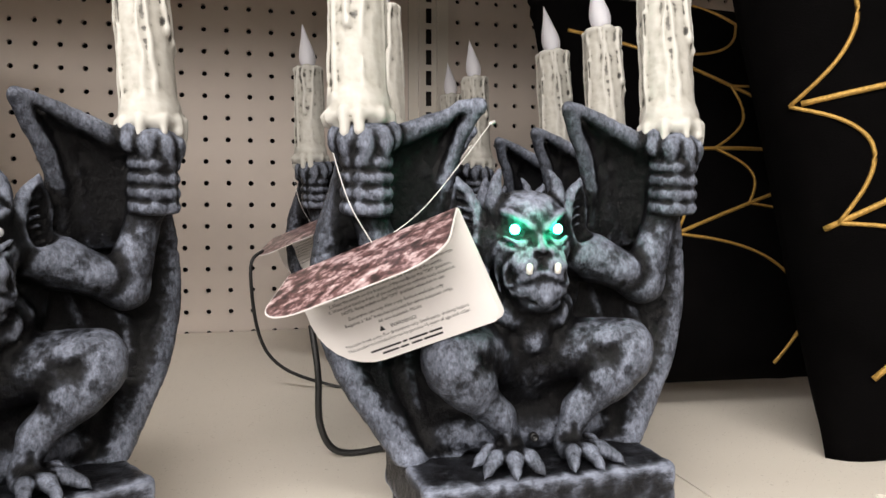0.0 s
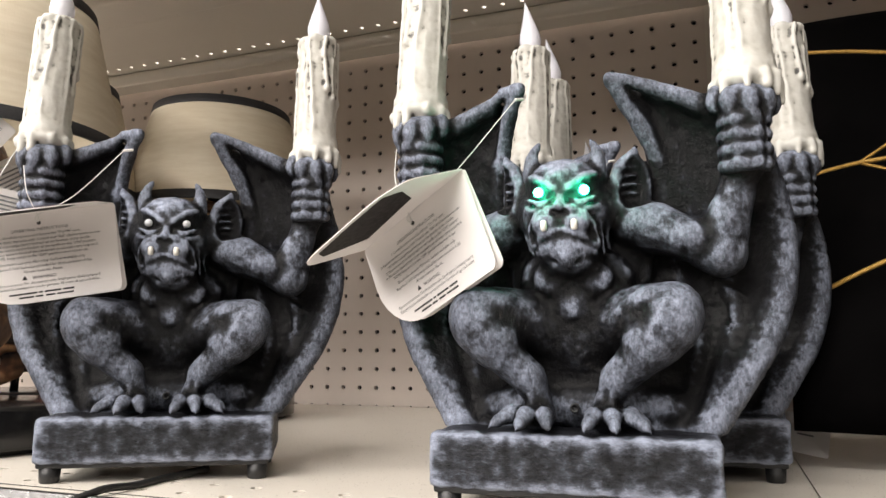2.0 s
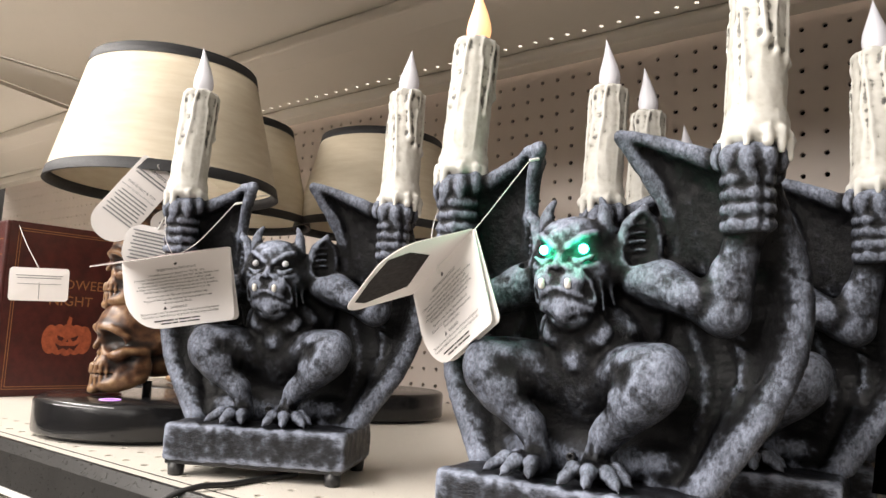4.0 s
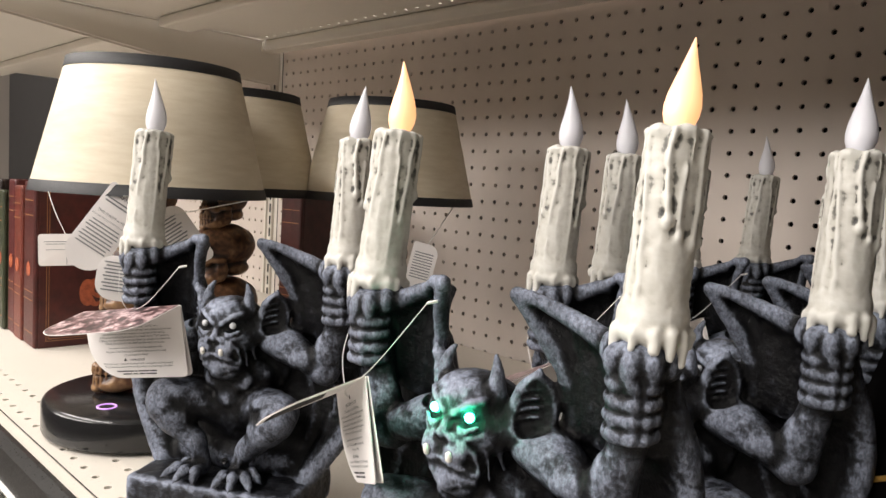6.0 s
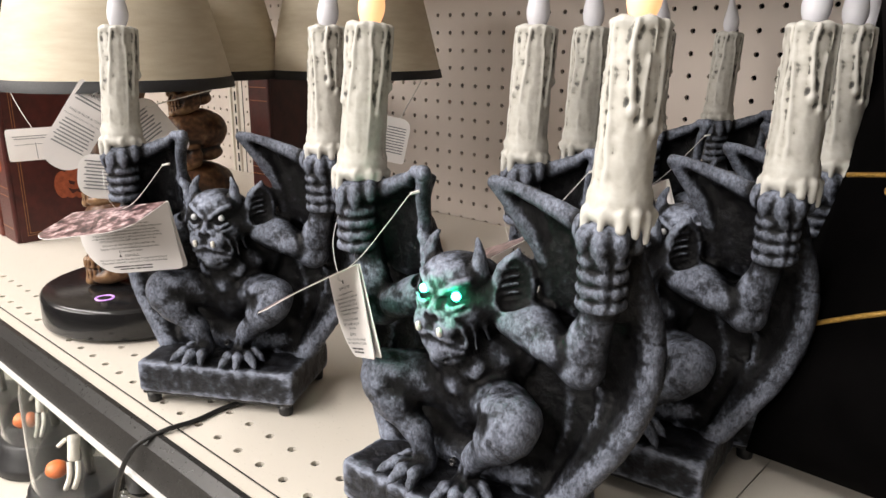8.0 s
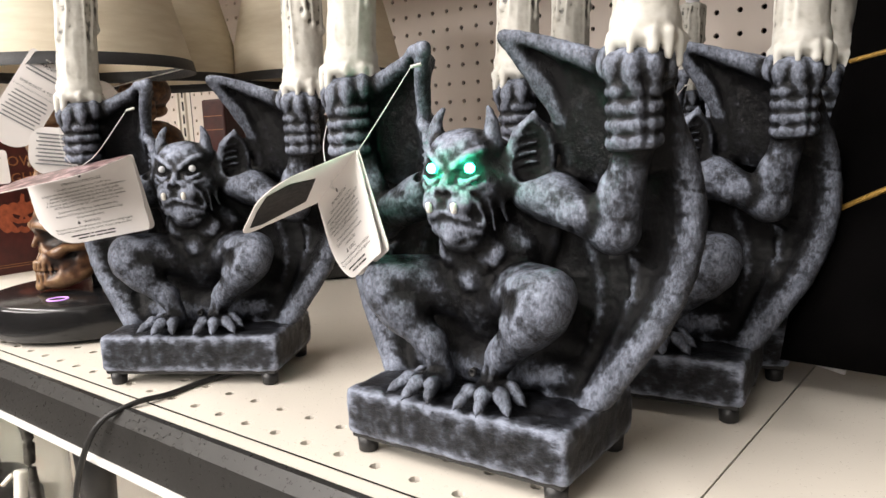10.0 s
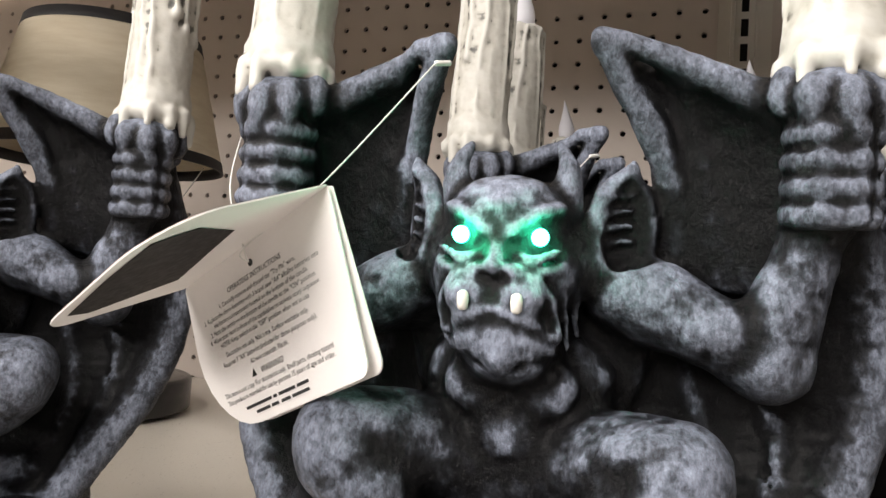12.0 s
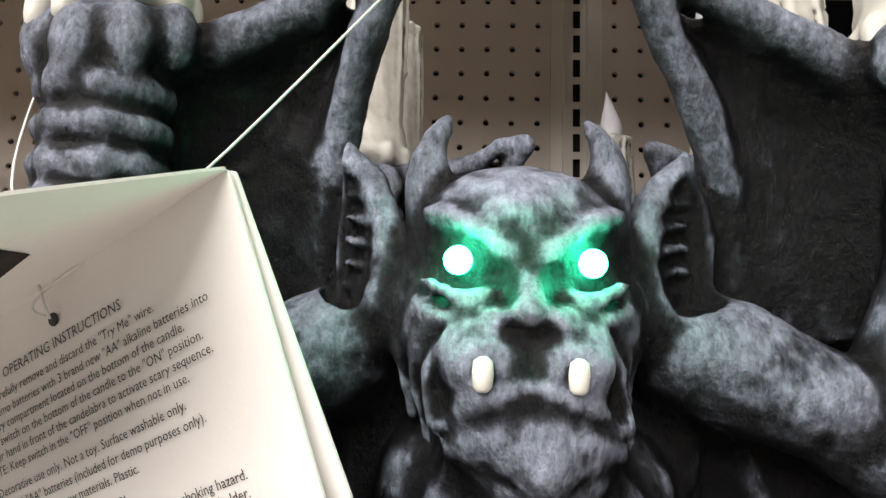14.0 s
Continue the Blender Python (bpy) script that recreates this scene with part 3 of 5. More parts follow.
    # ears: tall pointed cups that open outward, ribbed inside
    B((28.4, 2.5, 146.5), (10.5, 5.0, 17.5), 3, False, (0, 10, 46))
    c.path([(30, 1, 156), (32.0, 2.0, 166.5)], 4.8, 1.0, 3)
    B((32.4, -1.6, 147.5), (8.4, 5.0, 14.2), 1.0, True, (0, 10, 46))
    for t in range(5):
        c.path([(24.6, -4.0, 137.5 + 4.2 * t), (32.0, 2.6, 140.0 + 4.2 * t)], 1.4, 0.9, 0.8)
    c.path([(18, -6, 130), (23, -3, 131), (29, 4, 137)], 1.8, 1.5, 1.4)
    # cracks in the wing
    c.path([(54, 17, 104), (61, 17, 96), (67, 16.5, 91), (69, 15.5, 83), (74, 13, 76)], 1.4, 1.4, 0.7, True)
    c.path([(64, 17.5, 104), (76, 17.5, 99), (86, 13.5, 101)], 1.3, 1.2, 0.7, True)
    c.path([(50, 16, 120), (58, 16, 112), (64, 16, 113)], 0.9, 0.8, 0.7, True)
    c.path([(60, -4, 181), (60.5, -4.6, 188), (60, 2, 194)], 0.9, 0.9, 0.6, True)
    c.path([(92, 13, 134), (98, 14, 131), (101, 20, 130)], 1.0, 1.0, 0.6, True)
    # solid between the feet, and a flat sole on the plinth
    B((0, 6, 44), (48, 14, 12), 6)
    B((0, 11, 62), (36, 11, 28), 6)
    c.f[:, :, :3] = np.maximum(c.f[:, :, :3], 1.0)
    c.mirrored()

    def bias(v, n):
        # shading put into the paint: forward and upward faces paler, rear skin darker
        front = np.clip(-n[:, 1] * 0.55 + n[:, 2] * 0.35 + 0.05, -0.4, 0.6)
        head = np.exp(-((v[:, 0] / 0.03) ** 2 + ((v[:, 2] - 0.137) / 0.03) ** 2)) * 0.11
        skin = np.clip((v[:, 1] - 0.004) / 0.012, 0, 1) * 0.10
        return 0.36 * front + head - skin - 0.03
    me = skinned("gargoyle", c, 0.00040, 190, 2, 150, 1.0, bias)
    for v in me.vertices:
        w = min(1, max(0, (v.co.z - 0.106) / 0.016)) * min(1, max(0, (0.040 - abs(v.co.x)) / 0.008)) * min(1, max(0, (0.008 - v.co.y) / 0.008))
        low = min(1, max(0, (0.137 - v.co.z) / 0.010)) * w
        v.co.x *= 1 - 0.05 * low
        v.co.z += 0.09 * (0.137 - v.co.z) * low
        v.co += HEAD_SHIFT * w
    return me


def plinth_mesh():
    c = Clay((-68, -45, 5), (68, 45, 40), 1.5)
    got = c.block((-68, -45, 5), (68, 45, 40))
    w, x, y, z = got
    q = [np.abs(x) - 58.5, np.abs(y) - 35, np.abs(z - 22) - 9.3]
    out = np.sqrt(sum(np.maximum(a, 0) ** 2 for a in q)) + np.minimum(np.maximum(np.maximum(q[0], q[1]), q[2]), 0) - 3.2
    c.f[w] = out
    rnd = random.Random(5)
    for _ in range(26):
        a = rnd.uniform(-56, 56)
        h = rnd.uniform(12, 32)
        c.path([(a, -39.4, h), (a + rnd.uniform(-9, 9), -39.2, h + rnd.uniform(-7, 7)), (a + rnd.uniform(-16, 16), -39.4, h + rnd.uniform(-9, 9))], 0.8, 0.6, 0.9, True)
    for s in (-1, 1):
        for _ in range(10):
            a, h = rnd.uniform(-30, 30), rnd.uniform(12, 32)
            c.path([(s * 62.4, a, h), (s * 62.2, a + rnd.uniform(-9, 9), h + rnd.uniform(-8, 8))], 0.8, 0.6, 0.9, True)
    c.path([(14, -38.8, 34), (17, -39, 26), (20, -39, 20), (19, -39, 12)], 1.3, 1.0, 0.9, True)
    c.path([(14, -39, 34.8), (6, -30, 35), (10, -20, 35)], 1.2, 1.0, 0.9, True)

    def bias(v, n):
        # faces turned to the front get a paler tone, whatever their relief
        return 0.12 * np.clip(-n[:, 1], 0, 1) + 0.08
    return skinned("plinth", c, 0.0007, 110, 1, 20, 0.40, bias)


def candle_mesh(seed):
    """A moulded candle with wax runs; its foot is at z = 0."""
    rnd = random.Random(seed)
    c = Clay((-21, -21, -16), (21, 21, 88), 1.15)
    c.limb((0, 0, 4), (0, 0, 81.0), 13.0, 12.2, 1)
    got = c.block((-21, -21, 78), (21, 21, 88))
    w, x, y, z = got
    c.f[w] = np.maximum(c.f[w], z - 84.2)
    c.blob((0, 0, 86), (8, 8, 3.2), 1.5, True)
    c.blob((0, 0, 2), (15.5, 15.5, 6.0), 3)
    c.blob((0, 0, 9), (13.6, 13.6, 8.0), 4)
    for k in range(11):
        a = 2 * math.pi * (k + rnd.uniform(-0.3, 0.3)) / 11
        r = 14.6
        drop = rnd.uniform(-1, 8)
        c.limb((r * math.cos(a), r * math.sin(a), 3), (r * math.cos(a), r * math.sin(a), -drop), rnd.uniform(1.9, 2.9), rnd.uniform(1.6, 2.5), 1.6)
    for k in range(10):
        a = 2 * math.pi * (k + rnd.uniform(-0.35, 0.35)) / 10
        low = rnd.choice((4, 6, 20, 34, 46, 8))
        r = 12.7
        pts = []
        h = 83.0
        while h > low:
            pts.append(((r + rnd.uniform(-0.2, 0.4)) * math.cos(a), (r + rnd.uniform(-0.2, 0.4)) * math.sin(a), h))
            a += rnd.uniform(-0.10, 0.10)
            h -= rnd.uniform(6, 11)
        if len(pts) > 1:
            w = rnd.uniform(0.9, 1.6)
            c.path(pts, w * 0.9, w, 0.6)
            c.blob(pts[-1], (w * 1.5, w * 1.5, w * 2.4), 0.7)
    for k in range(11):
        a = 2 * math.pi * (k + rnd.uniform(-0.4, 0.4)) / 11
        h0 = rnd.uniform(28, 82)
        c.path([(13.0 * math.cos(a), 13.0 * math.sin(a), h0), (13.0 * math.cos(a + 0.06), 13.0 * math.sin(a + 0.06), h0 - rnd.uniform(8, 26))], 0.8, 0.6, 0.7, True)
    for k in range(12):
        a = 2 * math.pi * k / 12 + rnd.uniform(-0.2, 0.2)
        c.blob((10.6 * math.cos(a), 10.6 * math.sin(a), 82.6), (3, 3, 2.4), 1.4)

    def bias(v, n):
        return np.full(len(v), 0.33) + 0.18 * (v[:, 2] < 0.010)
    return skinned("candle", c, 0.0004, 200, 1, 14, 0.75, bias)


def flame_bm(aside, back):
    prof = [(3.4, 0), (5.6, 3), (7.2, 8), (7.5, 12), (6.8, 17), (5.2, 23), (3.5, 29), (1.9, 35), (0.8, 39.5), (0.15, 42)]
    bm = lathe_bm([(r * 0.001, z * 0.001) for r, z in prof], 24)
    for v in bm.verts:
        t = v.co.z / 0.042
        v.co.x += aside * t * t
        v.co.y += back * t * t + 0.0012 * math.sin(t * 3)
    return bm


GARGOYLE = gargoyle_mesh()
PLINTH_ME = plinth_mesh()
CANDLES = [candle_mesh(3), candle_mesh(8)]


def candelabra(m, lit, label):
    root = thing("gargoyle_candelabra", m, label, "candelabra", "candelabras on the shelf")
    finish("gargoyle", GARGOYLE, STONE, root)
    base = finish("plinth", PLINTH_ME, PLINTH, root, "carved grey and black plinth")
    part("skirt", box_bm(-0.0595, 0.0595, -0.0365, 0.0365, 0.0078, 0.0118, 0.001), BLACK_PLASTIC, base, "black plastic bottom plate")
    for sx in (-1, 1):
        for sy in (-1, 1):
            part("foot", place(lathe_bm([(0.0042, 0), (0.0050, 0.0006), (0.0056, 0.0085)], 14), sx * 0.0535, sy * 0.031, 0), BLACK_PLASTIC, base, "black plastic foot", True)
    sensor = lathe_bm([(0.0022, 0), (0.0022, 0.003), (0.0013, 0.003), (0.0012, 0.001)], 12)
    bmesh.ops.rotate(sensor, verts=sensor.verts, cent=(0, 0, 0), matrix=Matrix.Rotation(radians(90), 3, "X"))
    part("sensor", place(sensor, 0.0, -0.010, 0.0440), BLACK_PLASTIC, root, "tiny black sensor eye", True)
    for sx in (-1, 1):
        eye = bmesh.new()
        bmesh.ops.create_uvsphere(eye, u_segments=20, v_segments=12, radius=0.0023)
        part("eye", place(eye, sx * 0.0106 + HEAD_SHIFT.x, -0.0195, 0.1420 + HEAD_SHIFT.z), EYE_LIT if lit else EYE_OFF, root, "glowing green eye" if lit else "unlit clear eye lens", True)
        if lit:
            led = bpy.data.lights.new("eye_led", "POINT")
            led.energy, led.color, led.shadow_soft_size = 0.009, (0.03, 1.0, 0.42), 0.0022
            spark = new("eye_led", led)
            spark.matrix_world = m @ Matrix.Translation((sx * 0.0106 + HEAD_SHIFT.x, -0.0270, 0.1420 + HEAD_SHIFT.z))
        fang = lathe_bm([(0.0009, 0), (0.0014, 0.0006), (0.0016, 0.0026), (0.0014, 0.0044), (0.0006, 0.0050)], 14)
        bmesh.ops.rotate(fang, verts=fang.verts, cent=(0, 0, 0), matrix=Matrix.Rotation(radians(8), 3, "X"))
        part("fang", place(fang, sx * 0.0069 + HEAD_SHIFT.x, -0.0277, 0.1222 + HEAD_SHIFT.z), FANG, root, "ivory fang", True)
        candle = finish("candle", CANDLES[0 if sx < 0 else 1], WAX, root, "ivory wax candle with dark-washed drips")
        candle.rotation_euler = (radians(-6.5), 0, 0)
        candle.location = (sx * 0.0805, 0.0025, 0.1905)
        flame = part("flame_bulb", flame_bm(*((-0.001, 0.007) if sx > 0 else (-0.0042, 0.0))), FLAME_LIT if lit else FLAME_OFF, candle, "glowing amber flame bulb" if lit else "unlit milky plastic flame bulb", True)
        flame.location = (0, 0, 0.0825)
    return root


def on_deck(x, y, turn=0.0):
    return pose(x, y, DECK, 0, 0, turn)


SPOT_A, SPOT_B = on_deck(-0.0835, -0.5780, 3), on_deck(-0.326, -0.573, 31)
candelabra(SPOT_A, True, "black and grey gargoyle candelabra with lit green eyes and amber flames")
unlit = candelabra(SPOT_B, False, "black and grey gargoyle candelabra, unlit, on the cream shelf")
for x, y, turn in ((-0.053, -0.456, 8), (-0.053, -0.382, 14), (-0.082, -0.236, 6), (-0.075, -0.110, 2)):
    again = copy_thing(unlit, on_deck(x, y, turn))
    again["label"] = "unlit black and grey gargoyle candelabra standing behind others"


# ---- hang tags ----
def card_bm(outline, at, thick=0.00045, bow=0.0):
    """A card: outline in (u, v), placed by at(u, v), given thickness along its normal."""
    bm = bmesh.new()
    us = [p[0] for p in outline]
    vs = [p[1] for p in outline]
    cu, cv = sum(us) / len(us), sum(vs) / len(vs)
    layers = []
    normal = ((at(cu + 0.001, cv) - at(cu, cv)).cross(at(cu, cv + 0.001) - at(cu, cv))).normalized()
    for side in (-0.5, 0.5):
        rings = []
        for s in (1.0, 0.66, 0.33):
            rings.append([bm.verts.new(at(cu + (u - cu) * s, cv + (v - cv) * s) + normal * thick * side) for u, v in outline])
        centre = bm.verts.new(at(cu, cv) + normal * thick * side)
        layers.append((rings, centre))
    n = len(outline)
    for (rings, centre), flip in zip(layers, (True, False)):
        for a, b in zip(rings, rings[1:]):
            for k in range(n):
                f = (a[k], a[(k + 1) % n], b[(k + 1) % n], b[k])
                bm.faces.new(f[::-1] if flip else f)
        for k in range(n):
            f = (rings[-1][k], rings[-1][(k + 1) % n], centre)
            bm.faces.new(f[::-1] if flip else f)
    lo, hi = layers[0][0][0], layers[1][0][0]
    for k in range(n):
        bm.faces.new((lo[k], lo[(k + 1) % n], hi[(k + 1) % n], hi[k]))
    bmesh.ops.recalc_face_normals(bm, faces=bm.faces)
    return bm


def rounded(w, h, radii, seg=7):
    """A rectangle (0..w, 0..h) with a radius at each corner: (0,0), (w,0), (w,h), (0,h)."""
    out = []
    for (cx, cy, a0), r in zip(((0, 0, 180), (w, 0, 270), (w, h, 0), (0, h, 90)), radii):
        ox, oy = cx + (r if cx == 0 else -r), cy + (r if cy == 0 else -r)
        for k in range(seg + 1):
            a = radians(a0 + 90 * k / seg)
            out.append((ox + r * math.cos(a), oy + r * math.sin(a)))
    return out


def words(text, height, m, parent, mat=INK, name="print"):
    """Printed words as a flat mesh, centred on the pose m."""
    cu = bpy.data.curves.new("type", "FONT")
    cu.body, cu.size, cu.align_x, cu.resolution_u = text, height, "CENTER", 2
    tmp = new("type", cu)
    dg = bpy.context.evaluated_depsgraph_get()
    me = bpy.data.meshes.new_from_object(tmp.evaluated_get(dg))
    bpy.data.objects.remove(tmp)
    me.materials.clear()
    ob = finish(name, me, mat, parent, "", False)
    ob.matrix_local = m
    return ob


def bar(w, h, m, parent, mat=INK):
    bm = bmesh.new()
    bm.faces.new([bm.verts.new(p) for p in ((-w / 2, 0, 0), (w / 2, 0, 0), (w / 2, h, 0), (-w / 2, h, 0))])
    ob = part("print", bm, mat, parent)
    ob.matrix_local = m
    return ob


def printed_cover():
    m, nt, bsdf, nodes, links = material("printed_tag_cover")
    n = noise_node(nt, 130, 6, 0.75, (1, 1, 1))
    r = ramp(nt, n.outputs[0], [(0.40, (0.035, 0.028, 0.028)), (0.50, (0.16, 0.085, 0.085)), (0.56, (0.52, 0.36, 0.37)), (0.66, (0.74, 0.64, 0.64))])
    links.new(r.outputs[0], bsdf.inputs["Base Color"])
    bsdf.inputs["Roughness"].default_value = 0.28
    return m


COVER = printed_cover()
DARK_COVER = plain("dark_printed_card", (0.016, 0.013, 0.013), 0.6, 0, 0.3, 60, 0, 400, None, 0.15)
PAGE_W, PAGE_H = 0.082, 0.0505
PRINTED = (
    ("OPERATING INSTRUCTIONS", 0.0024, 0.0105), ('1. Carefully remove and discard the "Try Me" wire.', 0.0021, 0.0135),
    ('2. Replace the demo batteries with 3 brand new "AA" alkaline batteries into', 0.0021, 0.0160),
    ("the battery compartment located on the bottom of the candle.", 0.0021, 0.0183),
    ('3. Place the switch on the bottom of the candle to the "ON" position.', 0.0021, 0.0206),
    ("4. Wave your hand in front of the candelabra to activate scary sequence.", 0.0021, 0.0229),
    ('NOTE: Keep switch in the "OFF" position when not in use.', 0.0021, 0.0252),
    ("Decorative use only. Not a toy. Surface washable only.", 0.0021, 0.0285),
    ('Requires 3 "AA" batteries (included for demo purposes only).', 0.0021, 0.0312),
    ("All new materials. Plastic.", 0.0021, 0.0338), ("WARNING!", 0.0025, 0.0376),
    ("This item is not a toy. For decoration only. Small parts, choking hazard.", 0.0021, 0.0402),
    ("This product is intended for use by persons 15 years of age and older.", 0.0021, 0.0425))


def hang_tag(p1, p2, p3, flap, knot, behind, label, m=None):
    """A folded card booklet: p1-p2 is the fold, p3 the page's other corner below p1, flap the cover's edge above p1."""
    root = thing("hang_tag", m or Matrix.Identity(4), label, "hang tag", "hang tags")
    p1, p2, p3, flap = Vector(p1), Vector(p2), Vector(p3), Vector(flap)
    u = (p1 - p2).normalized()
    v = ((p3 - p1) - u * (p3 - p1).dot(u)).normalized()
    w = ((flap - p1) - u * (flap - p1).dot(u)).normalized()
    face = u.cross(-v)
    if face.y > 0:
        face = -face

    def page(a, b):
        return p2 + u * a + v * b + face * (0.004 * (a / PAGE_W - 0.5) * (b / PAGE_H) + 0.0012 * math.sin(math.pi * b / PAGE_H))

    def back(a, b):
        return page(a, b) - face * (0.0012 + 0.0022 * b / PAGE_H) + u * 0.0016 * b / PAGE_H

    def cover(a, b):
        return p2 + u * a + w * b + face * 0.0035 * math.sin(math.pi * min(1, b / PAGE_H))
    p1, p2 = p1 + face * 0.005, p2 + face * 0.005
    shape = rounded(PAGE_W, PAGE_H, (0.002, 0.001, 0.004, 0.026))
    part("page", card_bm(shape, page), CARD, root)
    part("rear_page", card_bm(shape, back), CARD, root)
    flap_shape = rounded(PAGE_W, PAGE_H, (0.002, 0.001, 0.020, 0.022))
    front = part("cover", card_bm(flap_shape, cover), CARD, root, "card cover, printed outside")
    wn = u.cross(w).normalized()
    outside = -1 if wn.dot(v) > 0 else 1
    inset = [(0.5 * PAGE_W + (a - 0.5 * PAGE_W) * 0.985, 0.5 * PAGE_H + (b - 0.5 * PAGE_H) * 0.985) for a, b in flap_shape]
    part("cover_print", card_bm(inset, lambda a, b: cover(a, b) + wn * outside * 0.0004, 0.0001), COVER, front, "dark and pink printed picture")
    patch = [(0.018, 0.010), (0.060, 0.014), (0.071, 0.030), (0.070, 0.0445), (0.048, 0.0465), (0.018, 0.045), (0.010, 0.034)]
    part("black_patch", card_bm(patch, lambda a, b: cover(a, b) - wn * outside * 0.00042, 0.0001), DARK_COVER, front, "black printed patch")
    read = u if (u.cross(-v)).dot(face) > 0 else -u
    down = v

    def spot(a, b):
        q = page(a, b) + face * 0.00045
        t = Matrix((read, -down, face)).transposed().to_4x4()
        return Matrix.Translation(q) @ t
    way = 1 if read.dot(u) > 0 else -1

    def press(ob, b):
        for vert in ob.data.vertices:
            vert.co = page(0.5 * PAGE_W + way * vert.co.x, b - vert.co.y) + face * 0.0004
    for text, size, b in PRINTED:
        press(words(text, size, Matrix.Identity(4), root), b)
    for width, shift, b in ((0.015, -0.0125, 0.0457), (0.002, -0.0030, 0.0457), (0.009, 0.0035, 0.0457), (0.006, 0.0120, 0.0457),
                            (0.008, -0.0110, 0.0478), (0.004, -0.0040, 0.0478), (0.005, 0.0020, 0.0478), (0.009, 0.0100, 0.0478)):
        dash = bar(width, 0.0009, Matrix.Identity(4), root)
        for vert in dash.data.vertices:
            vert.co.x += shift
        press(dash, b)
    tri = bmesh.new()
    tri.faces.new([tri.verts.new(q) for q in ((-0.0014, 0, 0), (0.0014, 0, 0), (0, 0.0024, 0))])
    tri = part("print", tri, INK, root)
    tri.matrix_local = spot(0.5 * PAGE_W - 0.0105 * (1 if read.dot(u) > 0 else -1), 0.0376)
    hole = page(0.5 * PAGE_W, 0.006) + face * 0.001
    rim = lathe_bm([(0.0011, 0), (0.0011, 0.0002)], 12)
    rim = part("punch_hole", rim, INK, root)
    rim.matrix_local = spot(0.5 * PAGE_W, 0.0062)
    k, b = Vector(knot), Vector(behind)
    lift = Vector((0, 0, 0.004))
    part("cord", tube_bm([hole, hole + face * 0.002 + lift, hole.lerp(k, 0.45) + face * 0.004 - lift, k], 0.00024, 6), STRING, root, "thin white nylon cord", True)
    part("cord", tube_bm([hole, hole + face * 0.002 + lift, hole.lerp(b, 0.5) + face * 0.006, b], 0.00024, 6), STRING, root, "thin white nylon cord", True)
    part("cord_end", tube_bm([k, k + Vector((0.003, 0.004, 0.0012))], 0.0008, 8), STRING, root, "white toggle of the cord", True)
    return root


TAG_A = hang_tag((-0.133, -0.605, 1.346), (-0.198, -0.572, 1.317), (-0.111, -0.610, 1.301), (-0.158, -0.647, 1.325), (-0.112, -0.592, 1.384), (-0.181, -0.578, 1.372),
                 "white folded card tag hanging from a candelabra arm", Matrix.Translation((0.0045, -0.0045, 0.0015)))
hang_tag((-0.352, -0.593, 1.348), (-0.422, -0.632, 1.335), (-0.347, -0.587, 1.298), (-0.333, -0.636, 1.338), (-0.337, -0.604, 1.376), (-0.392, -0.622, 1.368),
         "white folded card tag tied to the unlit candelabra", Matrix.Translation((0.005, -0.011, 0.001)))


# ---- the other candelabra tags, hanging at the same arm ----
for label, x, y, turn in (("white folded card tag, half hidden between candelabras", 0.0305, 0.1225, 1), ("white folded card tag, half hidden between candelabras", 0.004, 0.345, -4)):
    around = Matrix.Translation(Vector((-0.0855 + x, -0.5785 + y, 0))) @ Matrix.Rotation(radians(turn), 4, "Z") @ Matrix.Translation(Vector((0.0855, 0.5785, 0)))
    copy_thing(TAG_A, around)["label"] = label


def simple_card(centre, toward, spin, w, h, radii, lines, label, cord_to=None, mat=None):
    """A single stiff card that faces 'toward', with rows of print; lines: (words or bar length, size, offset down from the top)."""
    root = thing("hang_tag", Matrix.Identity(4), label, "hang tag", "hang tags")
    n = (Vector(toward) - Vector(centre)).normalized()
    m = n.to_track_quat("Z", "Y").to_matrix().to_4x4() @ Matrix.Rotation(radians(spin), 4, "Z")
    c = Vector(centre)

    def at(a, b):
        return c + m.to_3x3() @ Vector((a - w / 2, b - h / 2, 0.0015 * math.sin(3 * b / h)))
    part("card", card_bm(rounded(w, h, radii), at), mat or CARD, root)
    for text, size, down in lines:
        s = Matrix.Translation(c) @ m @ Matrix.Translation((0, h / 2 - down, 0.0021))
        if isinstance(text, str):
            words(text, size, s, root, GREY_INK if size < 0.002 else INK)
        else:
            bar(text, size, s, root, GREY_INK)
    if cord_to:
        top = c + m.to_3x3() @ Vector((0, h / 2 - 0.003, 0))
        part("cord", tube_bm([top, top.lerp(Vector(cord_to), 0.5) + Vector((0.003, -0.003, 0)), cord_to], 0.0005, 6), STRING, root, "thin white cord", True)
    return root


